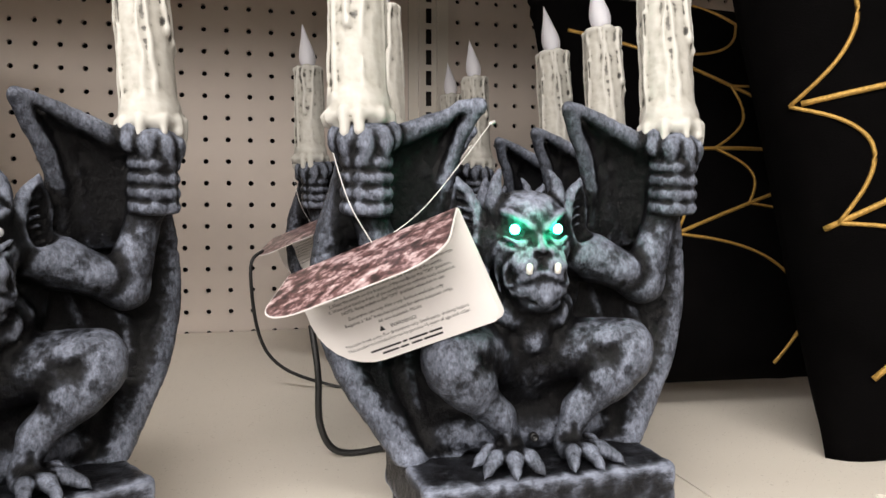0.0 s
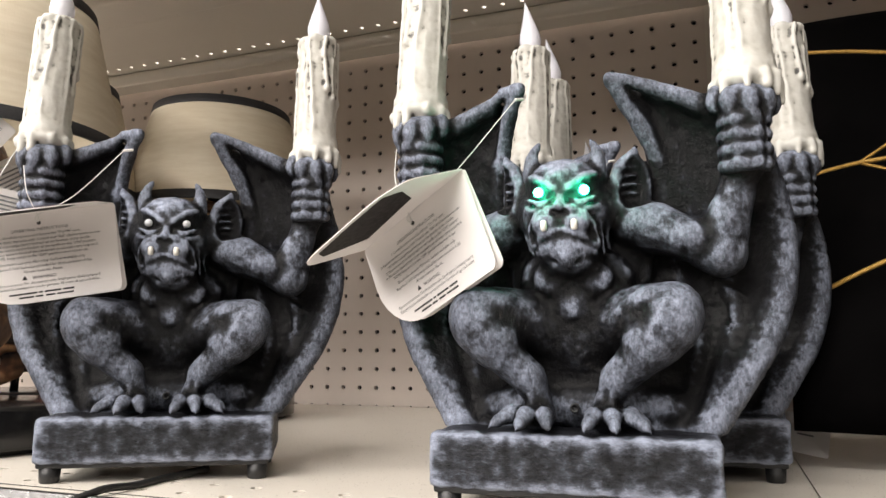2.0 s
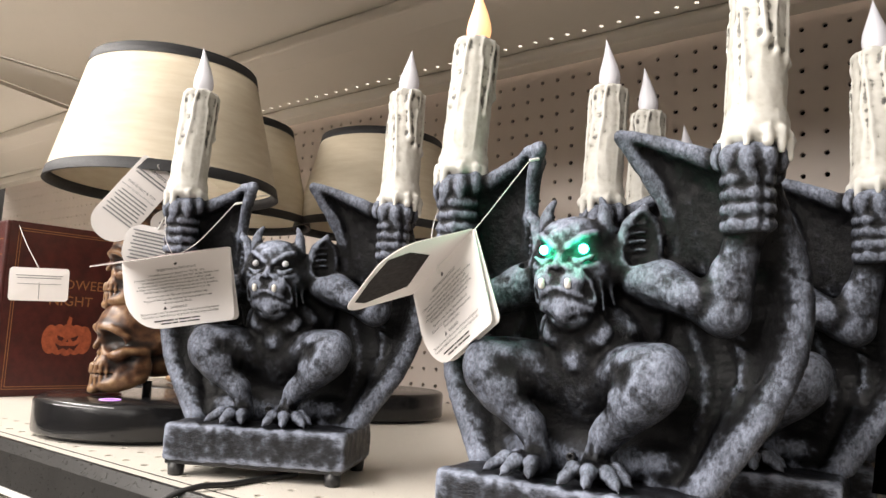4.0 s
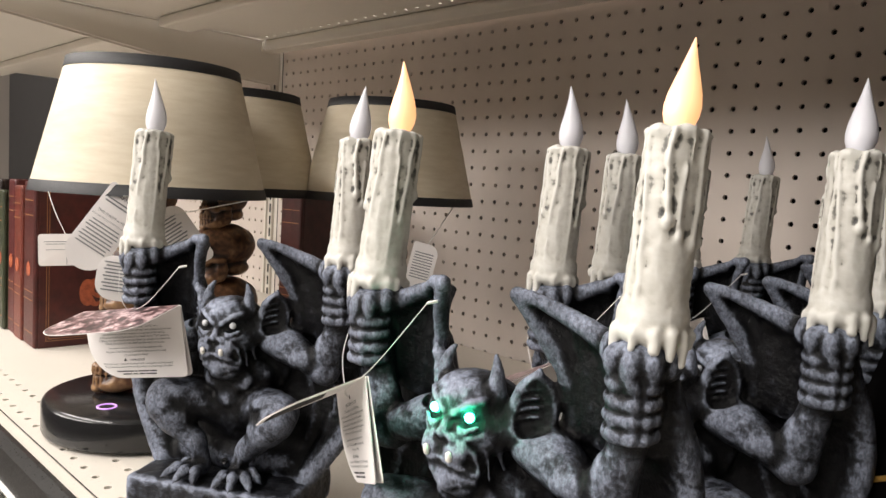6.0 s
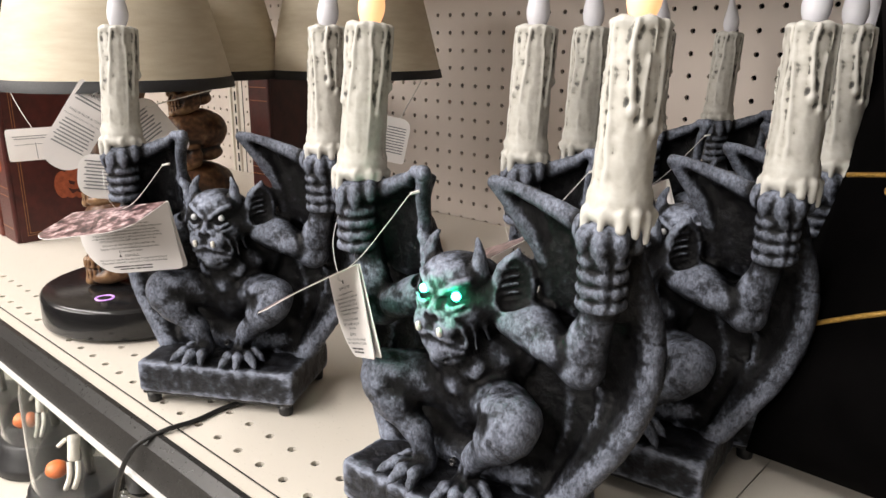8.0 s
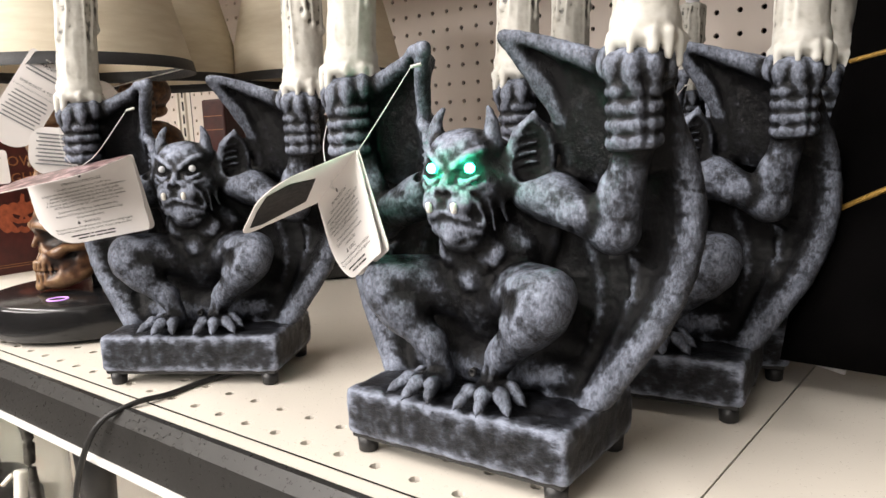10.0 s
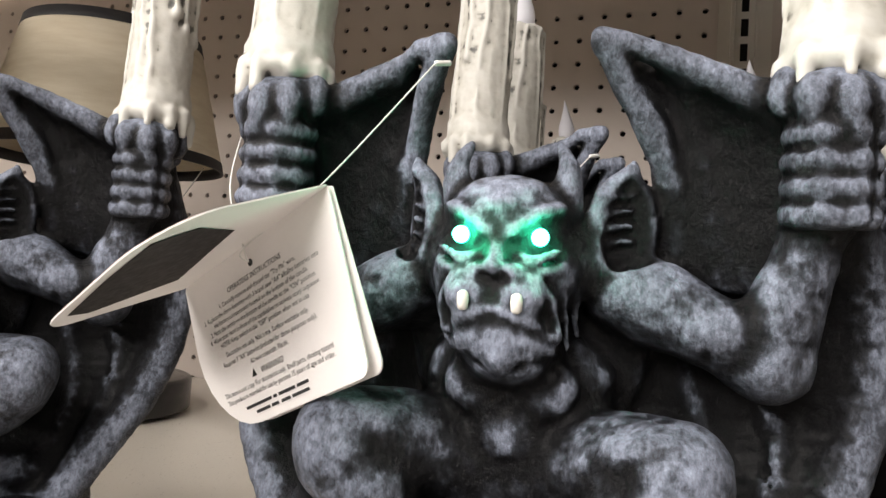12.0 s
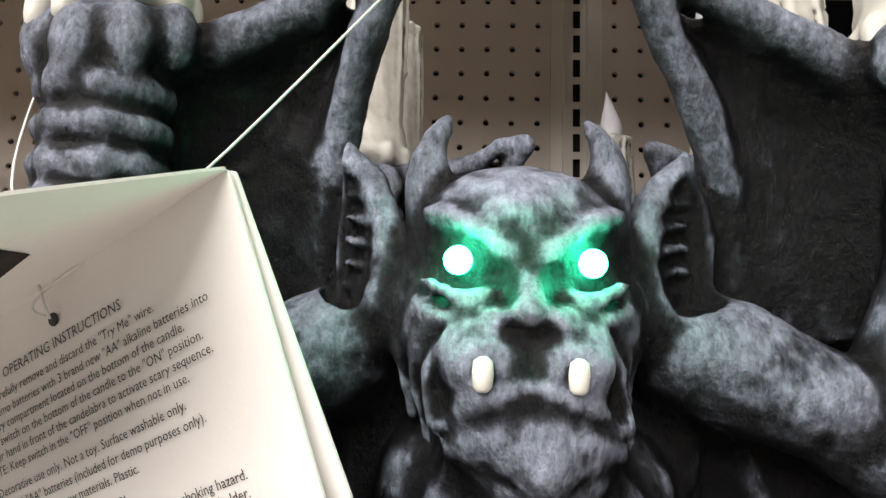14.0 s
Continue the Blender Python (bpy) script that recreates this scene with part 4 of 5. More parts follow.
# ---- skull lamps ----
def skull_mesh():
    c = Clay((0, -60, -4), (50, 64, 104), 1.3)
    B, L = c.blob, c.limb
    B((0, 8, 64), (36, 45, 34), 6)
    B((0, -12, 68), (31, 28, 26), 8)
    B((0, -22, 40), (22, 16, 20), 6)
    B((0, -11, 26), (28, 20, 22), 5)
    B((0, 18, 30), (24, 26, 14), 6)
    c.path([(0, -38, 62), (10, -40, 65), (24, -33, 64), (32, -20, 57)], 3.6, 3.2, 5)
    B((23, -26, 38.5), (9, 8, 5.5), 7)
    B((30, -12, 43), (5, 14, 4.5), 6)
    B((0, -31, 29), (16.5, 11, 9), 5)
    B((16, -35, 51), (11, 18, 11), 1.6, True, (0, 14, -14))
    c.path([(0, -37, 56), (0, -42, 45)], 3.2, 2.4, 3)
    B((2.6, -43, 36), (3.2, 9, 6.5), 1.2, True, (0, 14, 0))
    B((41, -10, 58), (7, 17, 14), 9, True)
    B((0, -31, 8), (16, 11, 8), 5)
    B((0, -40, 4), (8, 5, 5), 4)
    B((19, -17, 12), (8, 19, 9), 7, False, (12, 0, -24))
    B((27, -2, 26), (5, 9, 14), 6)
    for k in range(5):
        a = radians(-90 + 10 + 20 * k)
        x, y = 15.5 * math.cos(a), -27 + 15.5 * math.sin(a)
        L((x, y, 28), (x, y, 20.6), 2.3, 2.7, 0.8)
        L((x * 0.97, y + 0.8, 17.0), (x * 0.97, y + 0.8, 9), 2.6, 2.2, 0.8)
    c.path([(0, -43.5, 18.9), (9, -40.5, 18.9), (15, -33, 19.2), (17.5, -25, 19.8)], 0.9, 0.9, 0.6, True)
    c.path([(6, -20, 91), (14, -4, 97), (8, 14, 98)], 0.8, 0.8, 0.8, True)
    c.mirrored()
    return skinned("skull", c, 0.0009, 60, 1, 30, 0.9, lambda v, n: np.full(len(v), 0.10))


def bone_paint():
    m, nt, bsdf, nodes, links = material("brown_aged_bone_resin")
    at = nodes.new("ShaderNodeAttribute")
    at.attribute_name = "raised"
    n = noise_node(nt, 45, 6, 0.7)
    add = nodes.new("ShaderNodeMath")
    add.operation = "MULTIPLY_ADD"
    links.new(at.outputs["Fac"], add.inputs[0])
    add.inputs[1].default_value = 0.55
    links.new(n.outputs[0], add.inputs[2])
    r = ramp(nt, add.outputs[0], [(0.26, (0.010, 0.005, 0.003)), (0.50, (0.050, 0.021, 0.011)), (0.70, (0.130, 0.060, 0.028)), (1.0, (0.33, 0.20, 0.10))])
    links.new(r.outputs[0], bsdf.inputs["Base Color"])
    bsdf.inputs["Roughness"].default_value = 0.38
    bump(nt, bsdf, n.outputs[0], 0.4, 0.001)
    return m


BONE = bone_paint()
SKULL = skull_mesh()
PURPLE = glowing("purple_ring_light", (0.55, 0.25, 0.75), 0.9, (0.5, 0.3, 0.6))


def shade_cloth():
    """Stretched parchment cloth that lets some light through."""
    m, nt, bsdf, nodes, links = material("parchment_lampshade")
    n = noise_node(nt, 30, 5, 0.6, (1, 1, 6))
    f = noise_node(nt, 900, 2, 0.5, (1, 1, 0.15))
    r = ramp(nt, n.outputs[0], [(0.3, (0.58, 0.50, 0.37)), (0.7, (0.67, 0.60, 0.47))])
    links.new(r.outputs[0], bsdf.inputs["Base Color"])
    bsdf.inputs["Roughness"].default_value = 0.6
    bump(nt, bsdf, f.outputs[0], 0.25, 0.0004)
    return m


CLOTH = shade_cloth()


def skull_lamp(x, y, turn, label):
    root = thing("skull_lamp", on_deck(x, y, turn), label, "table lamp", "skull lamps")
    base = part("base", place(lathe_bm([(0.086, 0.003), (0.0915, 0.004), (0.092, 0.0055), (0.092, 0.0290), (0.0905, 0.0320), (0.088, 0.0330), (0.001, 0.0330)], 72), 0, 0, 0), GLOSS_BLACK, root, "glossy black round base", True)
    part("foot_ring", lathe_bm([(0.078, 0), (0.082, 0), (0.082, 0.004), (0.078, 0.004)], 48), BLACK_PLASTIC, base)
    ring = bmesh.new()
    for a in range(28):
        for b in range(8):
            t, p = 2 * math.pi * a / 28, 2 * math.pi * b / 8
            ring.verts.new(((0.0078 + 0.0011 * math.cos(p)) * math.cos(t), (0.0078 + 0.0011 * math.cos(p)) * math.sin(t), 0.0005 * math.sin(p)))
    ring.verts.ensure_lookup_table()
    for a in range(28):
        for b in range(8):
            ring.faces.new([ring.verts[((a + i) % 28) * 8 + (b + j) % 8] for i, j in ((0, 0), (1, 0), (1, 1), (0, 1))])
    local = Matrix.Rotation(radians(-turn), 3, "Z") @ Vector((0.030, -0.050, 0.0334))
    part("button_ring", place(ring, *local), PURPLE, base, "lilac ring of the touch button", True)
    jack = lathe_bm([(0.0021, 0), (0.0026, 0.0006), (0.0026, 0.0012)], 12)
    bmesh.ops.rotate(jack, verts=jack.verts, cent=(0, 0, 0), matrix=Matrix.Rotation(radians(90), 3, "X"))
    part("socket", place(jack, 0.0, -0.0912, 0.012), SHADOW_GAP, base)
    for k, (z, s, spin) in enumerate(((0.0350, 0.90, 0), (0.1110, 0.78, -10), (0.180, 0.62, 8))):
        sk = finish("skull", SKULL, BONE, root, "brown aged resin skull")
        sk.scale = (s, s, s)
        sk.rotation_euler = (0, 0, radians(spin + 34))
        sk.location = (0, -0.011, z)
    part("post", place(lathe_bm([(0.004, 0), (0.004, 0.014)], 10), 0.0, 0.0, 0.0320), BLACK_PLASTIC, root, "", True)
    part("socket_stem", place(lathe_bm([(0.012, 0.0), (0.012, 0.05), (0.016, 0.052), (0.016, 0.08)], 20), 0, 0, 0.225), BLACK_PLASTIC, root, "black lamp socket", True)
    z0, z1, r0, r1 = 0.224, 0.342, 0.1045, 0.0755
    wall = [(r0, z0), (r0 + (r1 - r0) * 0.5, (z0 + z1) / 2), (r1, z1), (r1 - 0.0012, z1), (r0 - 0.0012 + (r1 - r0) * 0.5, (z0 + z1) / 2), (r0 - 0.0012, z0)]
    shade = part("shade", lathe_bm(wall, 96, False), CLOTH, root, "cream parchment drum shade", True)
    for nm, za, zb in (("lower_trim", z0, z0 + 0.0085), ("upper_trim", z1 - 0.0085, z1)):
        ra = r0 + (r1 - r0) * (za - z0) / (z1 - z0) + 0.0006
        rb = r0 + (r1 - r0) * (zb - z0) / (z1 - z0) + 0.0006
        part(nm, lathe_bm([(ra, za - 0.0006), (rb, zb + 0.0006), (rb - 0.0025, zb + 0.0006), (ra - 0.0025, za - 0.0006), (ra, za - 0.0006)], 96, False), TRIM, shade, "black ribbon trim", True)
    for a in (30, 150, 270):
        ca, sa = math.cos(radians(a)), math.sin(radians(a))
        part("spoke", tube_bm([(0.012 * ca, 0.012 * sa, 0.285), ((r0 - 0.016) * ca, (r0 - 0.016) * sa, 0.285)], 0.0013, 6), BLACK_PLASTIC, shade, "", True)
    return root


skull_lamp(-0.551, -0.540, -48, "table lamp with stacked brown skulls, black base and cream shade")
skull_lamp(-0.672, -0.392, -40, "table lamp with stacked brown skulls and cream black-edged shade")
skull_lamp(-0.553, -0.247, -35, "table lamp with stacked brown skulls close to the pegboard")

VIEW = (0.12, -0.92, 1.38)
simple_card((-0.476, -0.612, 1.391), VIEW, -34, 0.034, 0.074, (0.016, 0.016, 0.003, 0.003), [("WARNING", 0.0042, 0.009), (0.026, 0.0012, 0.013), (0.026, 0.0012, 0.016), ("THIS IS NOT A TOY", 0.0030, 0.026), ("FOR INDOOR DECORATION ONLY", 0.0019, 0.030)]
            + [(0.024 + 0.002 * (k % 3), 0.0010, 0.034 + 0.003 * k) for k in range(8)], "white rounded warning tag with grey print on the lamp", (-0.4505, -0.6065, 1.4195))
simple_card((-0.455, -0.602, 1.352), VIEW, -8, 0.044, 0.036, (0.014, 0.004, 0.004, 0.012), [(0.034 - 0.003 * (k % 2), 0.0011, 0.006 + 0.0028 * k) for k in range(9)], "white round-ended tag with grey print on the lamp", (-0.4400, -0.5810, 1.4195))
simple_card((-0.505, -0.540, 1.376), VIEW, 36, 0.050, 0.060, (0.006, 0.006, 0.012, 0.012), [(0.034 - 0.004 * (k % 3), 0.0012, 0.010 + 0.003 * k) for k in range(9)], "white rounded tag with grey print beneath the lampshade", (-0.4670, -0.4812, 1.4195))
simple_card((-0.850, -0.520, 1.335), VIEW, 2, 0.064, 0.040, (0.004, 0.004, 0.004, 0.004), [(0.05, 0.0008, 0.010), (0.046, 0.0008, 0.013), (0.0007, 0.020, 0.038), (0.046, 0.0006, 0.020)], "blank white price tag hanging before the books", (-0.921, -0.523, 1.412))
simple_card((-0.470, -0.262, 1.350), VIEW, -12, 0.030, 0.052, (0.003, 0.003, 0.012, 0.003), [(0.022, 0.0011, 0.012 + 0.0032 * k) for k in range(10)], "white printed tag on the lamp by the pegboard", (-0.4650, -0.2200, 1.4195))


# ---- book boxes ----
def leatherette(name, colour):
    return plain(name, colour, 0.42, 0, 0.35, 70, 0.0005, 500)


GOLD_PRINT = plain("dull_gold_print", (0.33, 0.15, 0.06), 0.45, 0.0, 0.3, 200)
PUMPKIN_PRINT = plain("orange_pumpkin_print", (0.36, 0.085, 0.035), 0.5, 0, 0.35, 120)


def book(x, y, turn, w, d, h, colour, title, label):
    root = thing("book_box", on_deck(x, y, turn), label, "book", "book boxes")
    mat = leatherette("book_cloth", colour)
    part("cover", box_bm(w - 0.004, w, 0.002, d, 0.0, h, 0.0012), mat, root)
    part("cover", box_bm(0, 0.004, 0.002, d, 0.0, h, 0.0012), mat, root)
    spine = part("spine", box_bm(0, w, -0.004, 0.004, 0.0, h, 0.0035, 3), mat, root)
    part("page_block", box_bm(0.0045, w - 0.0045, 0.005, d - 0.004, 0.004, h - 0.004), plain("aged_pages", (0.30, 0.22, 0.13), 0.8, 0, 0.2, 300), root, "brown edges of the pages")
    for z in (0.02, 0.064, 0.075, h - 0.045, h - 0.025):
        part("spine_line", box_bm(0.004, w - 0.004, -0.0046, -0.0041, z, z + 0.0009), GOLD_PRINT, spine)
    emblem = lathe_bm([(0.0, 0), (0.010, 0.0002), (0.010, 0.0004)], 20, False)
    bmesh.ops.rotate(emblem, verts=emblem.verts, cent=(0, 0, 0), matrix=Matrix.Rotation(radians(90), 3, "X"))
    part("spine_emblem", place(emblem, w / 2, -0.0042, 0.105), PUMPKIN_PRINT, spine, "small orange pumpkin emblem")
    if title:
        f = Matrix.Translation((w + 0.0004, d / 2 + 0.002, 0)) @ Matrix.Rotation(radians(90), 4, "Z") @ Matrix.Rotation(radians(90), 4, "X")
        for inset in (0.009, 0.012):
            a, b = d / 2 - inset, h - inset
            for q0, q1, q2, q3 in ((-a, a, inset, inset + 0.0008), (-a, a, b, b + 0.0008), (-a, -a + 0.0008, inset, b), (a, a + 0.0008, inset, b + 0.0008)):
                bm = bmesh.new()
                bm.faces.new([bm.verts.new(p) for p in ((q0, q2, 0), (q1, q2, 0), (q1, q3, 0), (q0, q3, 0))])
                line = part("border", bm, GOLD_PRINT, root)
                line.matrix_local = f
        words("HALLOWEEN", 0.0185, f @ Matrix.Translation((0, 0.140, 0)), root, GOLD_PRINT)
        words("NIGHT", 0.0185, f @ Matrix.Translation((0, 0.118, 0)), root, GOLD_PRINT)
        bm = bmesh.new()
        for k, (cx, rx) in enumerate(((-0.021, 0.012), (-0.011, 0.013), (0.0, 0.0125), (0.011, 0.013), (0.021, 0.012))):
            ring = [bm.verts.new((cx + rx * 0.92 * math.cos(2 * math.pi * t / 22), 0.0215 * (1 - 0.12 * abs(cx) / 0.02) * math.sin(2 * math.pi * t / 22), 0.0002 + 0.00025 * (k % 2) + 0.0001 * k)) for t in range(22)]
            bm.faces.new(ring)
        stem = [bm.verts.new(p) for p in ((-0.003, 0.020, 0.001), (0.003, 0.020, 0.001), (0.004, 0.029, 0.001), (0.0, 0.031, 0.001))]
        bm.faces.new(stem)
        picture = part("pumpkin_picture", bm, PUMPKIN_PRINT, root, "orange carved pumpkin picture")
        picture.matrix_local = f @ Matrix.Translation((0, 0.073, 0))
        bm = bmesh.new()
        for pts in (((-0.014, 0.006), (-0.004, 0.002), (-0.007, -0.002), (-0.012, 0.000)), ((0.014, 0.006), (0.004, 0.002), (0.007, -0.002), (0.012, 0.000)), ((-0.002, -0.003), (0.002, -0.003), (0.0, 0.0005)),
                    ((-0.016, -0.004), (-0.009, -0.008), (0.009, -0.008), (0.016, -0.004), (0.010, -0.014), (0.004, -0.011), (0.0, -0.014), (-0.004, -0.011), (-0.010, -0.014))):
            bm.faces.new([bm.verts.new((a, b, 0.0014)) for a, b in pts])
        face = part("carved_face", bm, mat, picture)
    return root


book(-0.972, -0.532, -2, 0.052, 0.165, 0.222, (0.060, 0.010, 0.008), True, "dark red halloween book box with an orange pumpkin cover")
for k, (w, h, col, what) in enumerate(((0.040, 0.215, (0.12, 0.022, 0.012), "rust red"), (0.036, 0.222, (0.07, 0.010, 0.010), "dark red"), (0.034, 0.205, (0.030, 0.035, 0.016), "dull green"), (0.040, 0.220, (0.020, 0.012, 0.010), "near black"), (0.045, 0.215, (0.09, 0.018, 0.012), "rust red"))):
    book(-1.016 - sum((0.044, 0.040, 0.038, 0.044, 0.049)[:k]) - 0.002, -0.532 + 0.004 * (k % 2), -2, w, 0.160, h, col, False, what + " decorative book box standing in a row")
book(-0.86, -0.200, 4, 0.050, 0.165, 0.222, (0.045, 0.009, 0.007), False, "dark red book box standing behind the lamps")


# ---- cushions with gold webs ----
VELVET = plain("black_velvet", (0.0018, 0.0016, 0.0017), 0.9, 0, 0.35, 30, 0.0006, 900, None, 0.03)
GOLD_CORD = plain("gold_thread", (0.44, 0.26, 0.06), 0.45, 0.45, 0.35, 700, 0.0005, 1800)


def cushion(m, half_w, half_h, thick, label, web_turn, count, rings, thread):
    root = thing("cushion", m, label, "cushion", "cushions")
    N = 44

    def surf(u, v, side=1):
        u, v = max(-1, min(1, u)), max(-1, min(1, v))
        puff = max(0.0, 1 - abs(u) ** 3.2) ** 0.55 * max(0.0, 1 - abs(v) ** 3.2) ** 0.55
        pinch = 1 - 0.07 * (1 - abs(v) ** 2) * abs(u) - 0.0
        pinch_v = 1 - 0.07 * (1 - abs(u) ** 2) * abs(v)
        wob = 0.006 * noise.noise(Vector((u * 2.2 + 9, v * 2.2, side)))
        rc = 1 - 0.06 * (u * v) ** 2
        return Vector((u * half_w * pinch * rc, -side * (thick * puff + 0.002) + wob * puff, v * half_h * pinch_v * rc))
    bm = bmesh.new()
    for side in (1, -1):
        g = [[bm.verts.new(surf(-1 + 2 * i / N, -1 + 2 * j / N, side)) for j in range(N + 1)] for i in range(N + 1)]
        for i in range(N):
            for j in range(N):
                q = (g[i][j], g[i + 1][j], g[i + 1][j + 1], g[i][j + 1])
                bm.faces.new(q if side > 0 else q[::-1])
    bmesh.ops.remove_doubles(bm, verts=bm.verts, dist=0.0045)
    part("cover", bm, VELVET, root, "black velvet cover", True)

    def cord(pts, r, name):
        part(name, tube_bm([surf(a, b) + Vector((0, -0.0006, 0)) for a, b in pts], r, 6, 4), GOLD_CORD, root, "embroidered gold thread", True)
    spokes = []
    for k in range(count):
        a = radians(web_turn + 360 / count * k + 3 * math.sin(3 * k))
        spokes.append((math.cos(a), math.sin(a)))
        end = min(1.0 / max(abs(math.cos(a)), abs(math.sin(a))), 1.2) * 0.95
        cord([(t * math.cos(a), t * math.sin(a)) for t in np.linspace(0.03, end, 9)], thread, "web_spoke")
    for ring in rings:
        for k in range(count):
            (ax, ay), (bx, by) = spokes[k], spokes[(k + 1) % count]
            pts = []
            for t in np.linspace(0, 1, 7):
                s = ring * (1 - 0.5 * t * (1 - t))
                pts.append((s * (ax + (bx - ax) * t), s * (ay + (by - ay) * t)))
            cord(pts, thread * 0.72, "web_thread")
    return root


lean = Matrix.Translation((0.289, -0.352, DECK + 0.172)) @ Matrix.Rotation(radians(2), 4, "Z") @ Matrix.Rotation(radians(-25), 4, "X") @ Matrix.Rotation(radians(2), 4, "Y")
cushion(lean, 0.285, 0.185, 0.050, "black velvet cushion with a gold spider web, leaning back", 14, 11, (0.3, 0.55, 0.82), 0.0016)
cushion(Matrix.Translation((0.312, -0.545, DECK + 0.252)) @ Matrix.Rotation(radians(-7), 4, "Z") @ Matrix.Rotation(radians(-4), 4, "X") @ Matrix.Rotation(radians(-11), 4, "Y"), 0.246, 0.240, 0.06, "black velvet cushion with a thick gold spider web, standing upright", 198, 18, (0.36, 0.66, 0.97), 0.0019)
simple_card((0.029, -0.366, DECK + 0.016), (0.05, -0.9, 1.5), -12, 0.030, 0.028, (0.001, 0.001, 0.001, 0.001), [(0.014, 0.0012, 0.012), (0.010, 0.0012, 0.016)], "small white sewn label of the black cushion")


# ---- cables ----
def cable(points, radius, label):
    return tagged(part("cable", tube_bm(points, radius, 8), CABLE, None, "", True), label, "cable", "cables")


cable([(-0.295, -0.575, DECK + 0.004), (-0.302, -0.600, DECK + 0.002), (-0.300, -0.625, DECK + 0.002), (-0.302, -0.648, DECK + 0.0025), (-0.312, -0.667, DECK - 0.008), (-0.330, -0.674, DECK - 0.045), (-0.342, -0.672, DECK - 0.085), (-0.340, -0.672, DECK - 0.200)], 0.0019, "thin black cable running over the shelf edge")
cable([(-0.178, -0.46, 1.275), (-0.175, -0.47, 1.247), (-0.174, -0.47, 1.216), (-0.163, -0.47, DECK + 0.0035), (-0.135, -0.468, DECK + 0.0035), (-0.112, -0.462, DECK + 0.012)], 0.0021, "black cable looping down behind a candelabra")
cable([(-0.205, -0.29, 1.31), (-0.215, -0.30, 1.297), (-0.209, -0.30, 1.242), (-0.190, -0.30, 1.214), (-0.150, -0.30, DECK + 0.002), (-0.13, -0.31, DECK + 0.002)], 0.0014, "thin black cable hanging between candelabras")
clip = thing("battery_plug", Matrix.Translation((-0.118, -0.478, DECK + 0.0165)), "small black connector plug beside a plinth", "plug")
part("shell", box_bm(-0.006, 0.006, -0.004, 0.004, -0.004, 0.004, 0.001), BLACK_PLASTIC, clip)
part("pin", box_bm(0.006, 0.016, -0.001, 0.001, 0.001, 0.0022), BLACK_PLASTIC, clip)
part("pin", box_bm(0.006, 0.016, -0.001, 0.001, -0.0022, -0.001), BLACK_PLASTIC, clip)


# ---- jars on the shelf below ----
def clear_glass():
    m, nt, bsdf, nodes, links = material("clear_glass_dome")
    bsdf.inputs["Base Color"].default_value = (0.95, 0.97, 0.96, 1)
    bsdf.inputs["Roughness"].default_value = 0.03
    bsdf.inputs["Transmission Weight"].default_value = 1.0
    bsdf.inputs["IOR"].default_value = 1.40
    return m


GLASS = clear_glass()
WHITE_BONE = plain("white_bone_plastic", (0.62, 0.58, 0.52), 0.5, 0, 0.15, 200)
ORANGE = plain("orange_pumpkin_plastic", (0.55, 0.13, 0.03), 0.4, 0, 0.2, 100)
CHROME = plain("dark_chrome", (0.45, 0.45, 0.46), 0.12, 1.0, 0.1, 50)


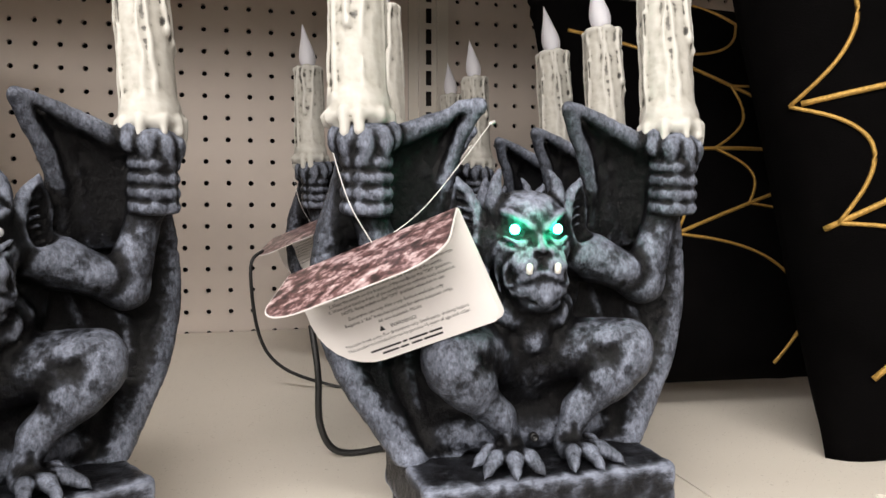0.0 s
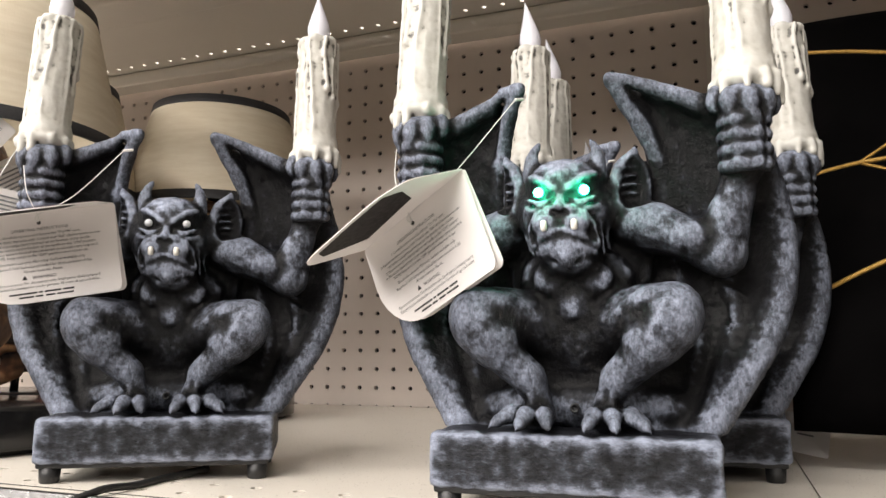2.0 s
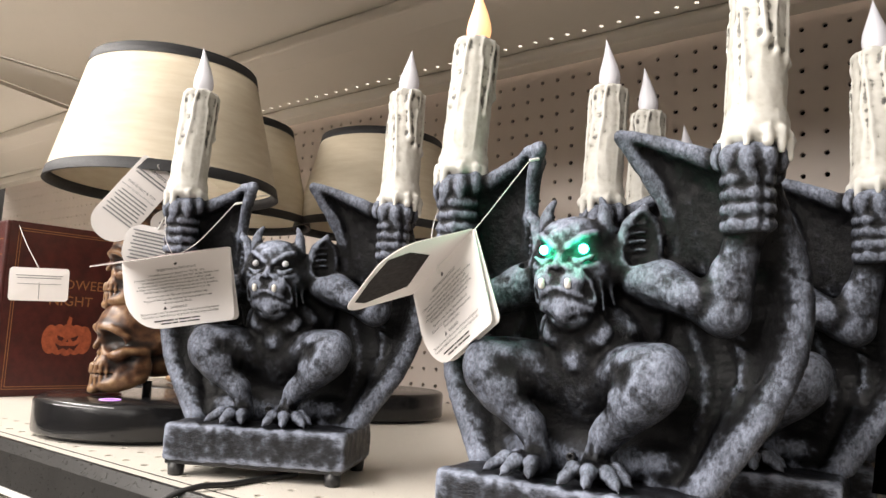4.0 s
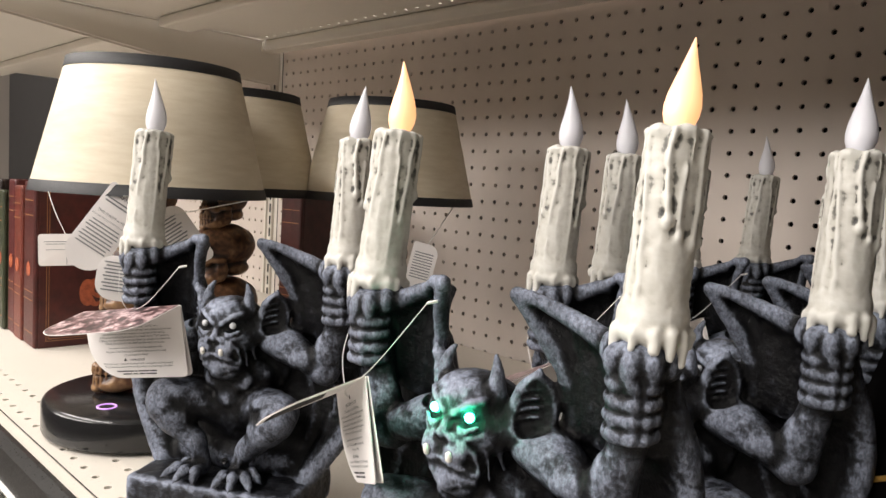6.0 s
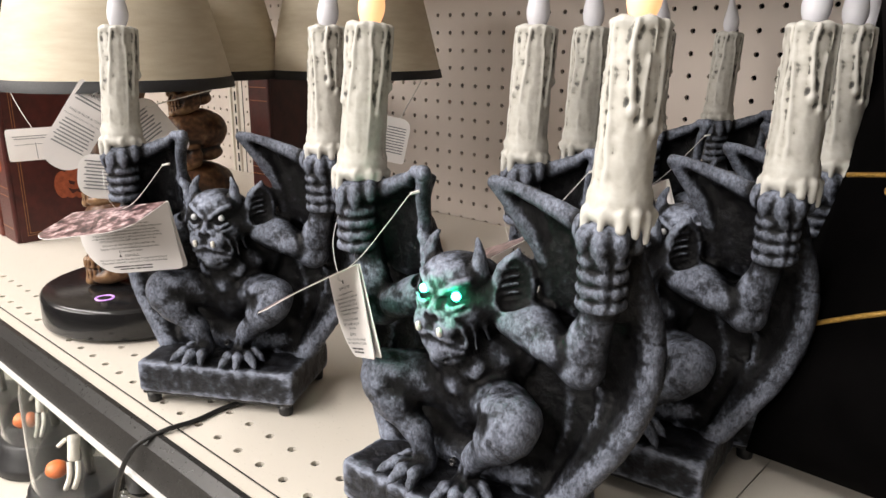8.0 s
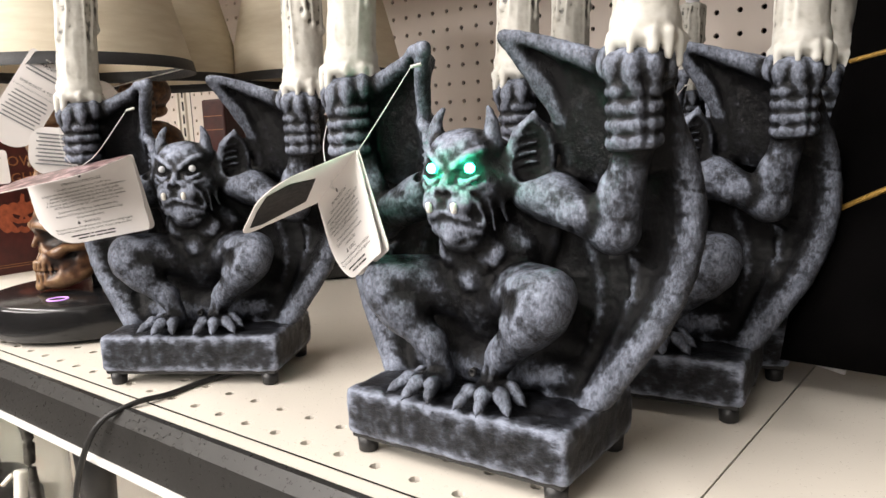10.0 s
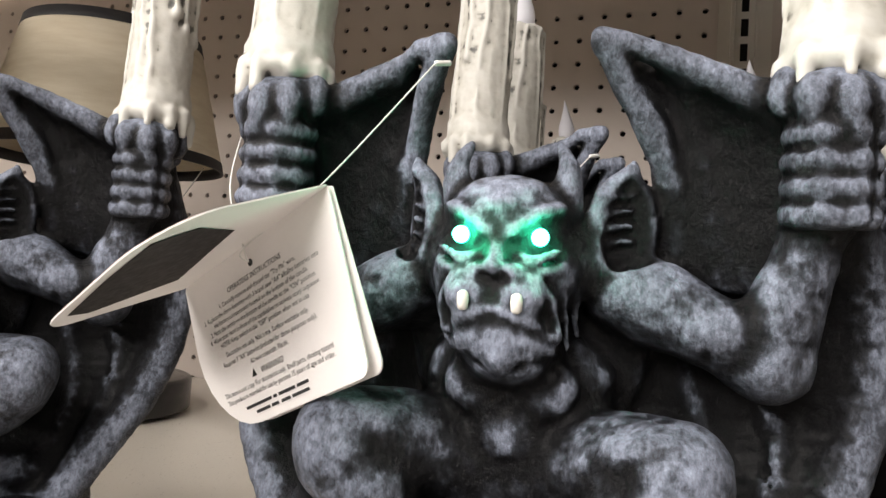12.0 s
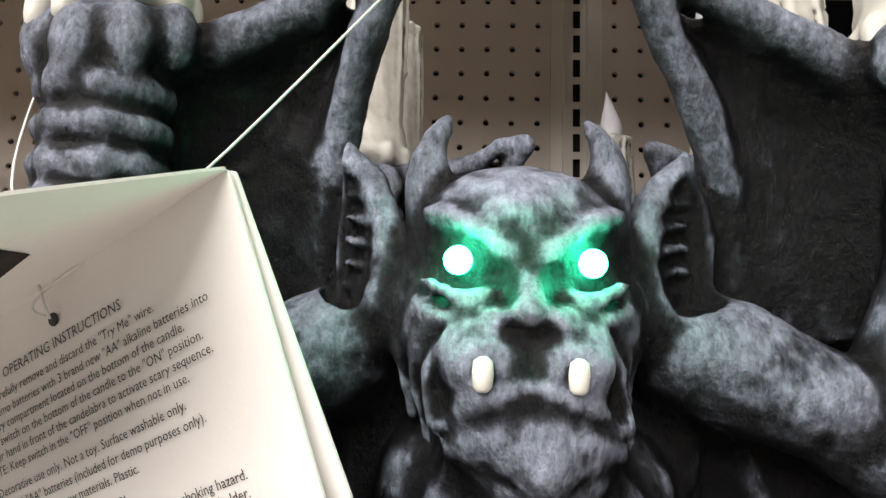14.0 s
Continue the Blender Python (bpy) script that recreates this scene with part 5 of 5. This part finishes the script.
def jar(x, y, label):
    root = thing("glass_dome", pose(x, y, LOWER), label, "glass dome", "glass domes")
    part("base", lathe_bm([(0.056, 0), (0.058, 0.002), (0.058, 0.014), (0.054, 0.017), (0.054, 0.026), (0.050, 0.029), (0.050, 0.038), (0.046, 0.040)], 44), BLACK_PLASTIC, root, "black stepped base", True)
    dome = part("dome", lathe_bm([(0.045, 0.041), (0.0455, 0.06), (0.0445, 0.15), (0.038, 0.18), (0.022, 0.197), (0.001, 0.201), (0.001, 0.199), (0.021, 0.195), (0.0365, 0.178), (0.043, 0.15), (0.044, 0.06), (0.0435, 0.041)], 40, False), GLASS, root, "clear glass", True)
    dome.visible_shadow = False
    pump = bmesh.new()
    bmesh.ops.create_uvsphere(pump, u_segments=24, v_segments=12, radius=0.0115)
    for q in pump.verts:
        a = math.atan2(q.co.y, q.co.x)
        s = 1 + 0.08 * abs(math.cos(4 * a)) - 0.05
        q.co = Vector((q.co.x * s, q.co.y * s, q.co.z * 0.85))
    part("pumpkin", place(pump, -0.008, -0.018, 0.056), ORANGE, root, "orange pumpkin figure", True)
    for pts, r in ((((0.016, -0.012, 0.072), (0.022, -0.016, 0.058), (0.018, -0.020, 0.044)), 0.0028), (((0.024, -0.006, 0.074), (0.030, -0.010, 0.060), (0.026, -0.014, 0.046)), 0.0028), (((0.018, -0.008, 0.074), (0.016, -0.004, 0.100)), 0.006), (((0.010, -0.010, 0.096), (-0.004, -0.014, 0.084)), 0.0024)):
        part("bone", tube_bm(pts, r, 8), WHITE_BONE, root, "white plastic bone", True)
    part("dead_tree", tube_bm([(0.0, 0.014, 0.041), (-0.004, 0.012, 0.09), (0.004, 0.010, 0.13), (-0.010, 0.004, 0.165)], 0.0055, 8), plain("dark_bark", (0.03, 0.025, 0.02), 0.8), root, "dark bare tree", True)
    return root


jar(-0.628, -0.600, "clear glass dome with pumpkin and bones on a black base")
jar(-0.772, -0.585, "clear glass dome with pumpkin and bones, further along the shelf")
jar(-0.925, -0.600, "clear glass dome with pumpkin and bones on the lower shelf")
goblet = thing("goblet", pose(-0.500, -0.585, LOWER), "black and chrome goblet on the shelf below", "goblet")
part("foot", lathe_bm([(0.040, 0), (0.040, 0.004), (0.012, 0.014), (0.008, 0.03), (0.008, 0.06)], 32), BLACK_PLASTIC, goblet, "", True)
part("collar", place(lathe_bm([(0.008, 0), (0.022, 0.004), (0.026, 0.011), (0.022, 0.018), (0.014, 0.022)], 32), 0, 0, 0.058), CHROME, goblet, "dark chrome collar", True)
part("bowl", place(lathe_bm([(0.014, 0), (0.016, 0.05), (0.018, 0.09), (0.016, 0.09), (0.012, 0.004)], 32), 0, 0, 0.078), BLACK_PLASTIC, goblet, "", True)
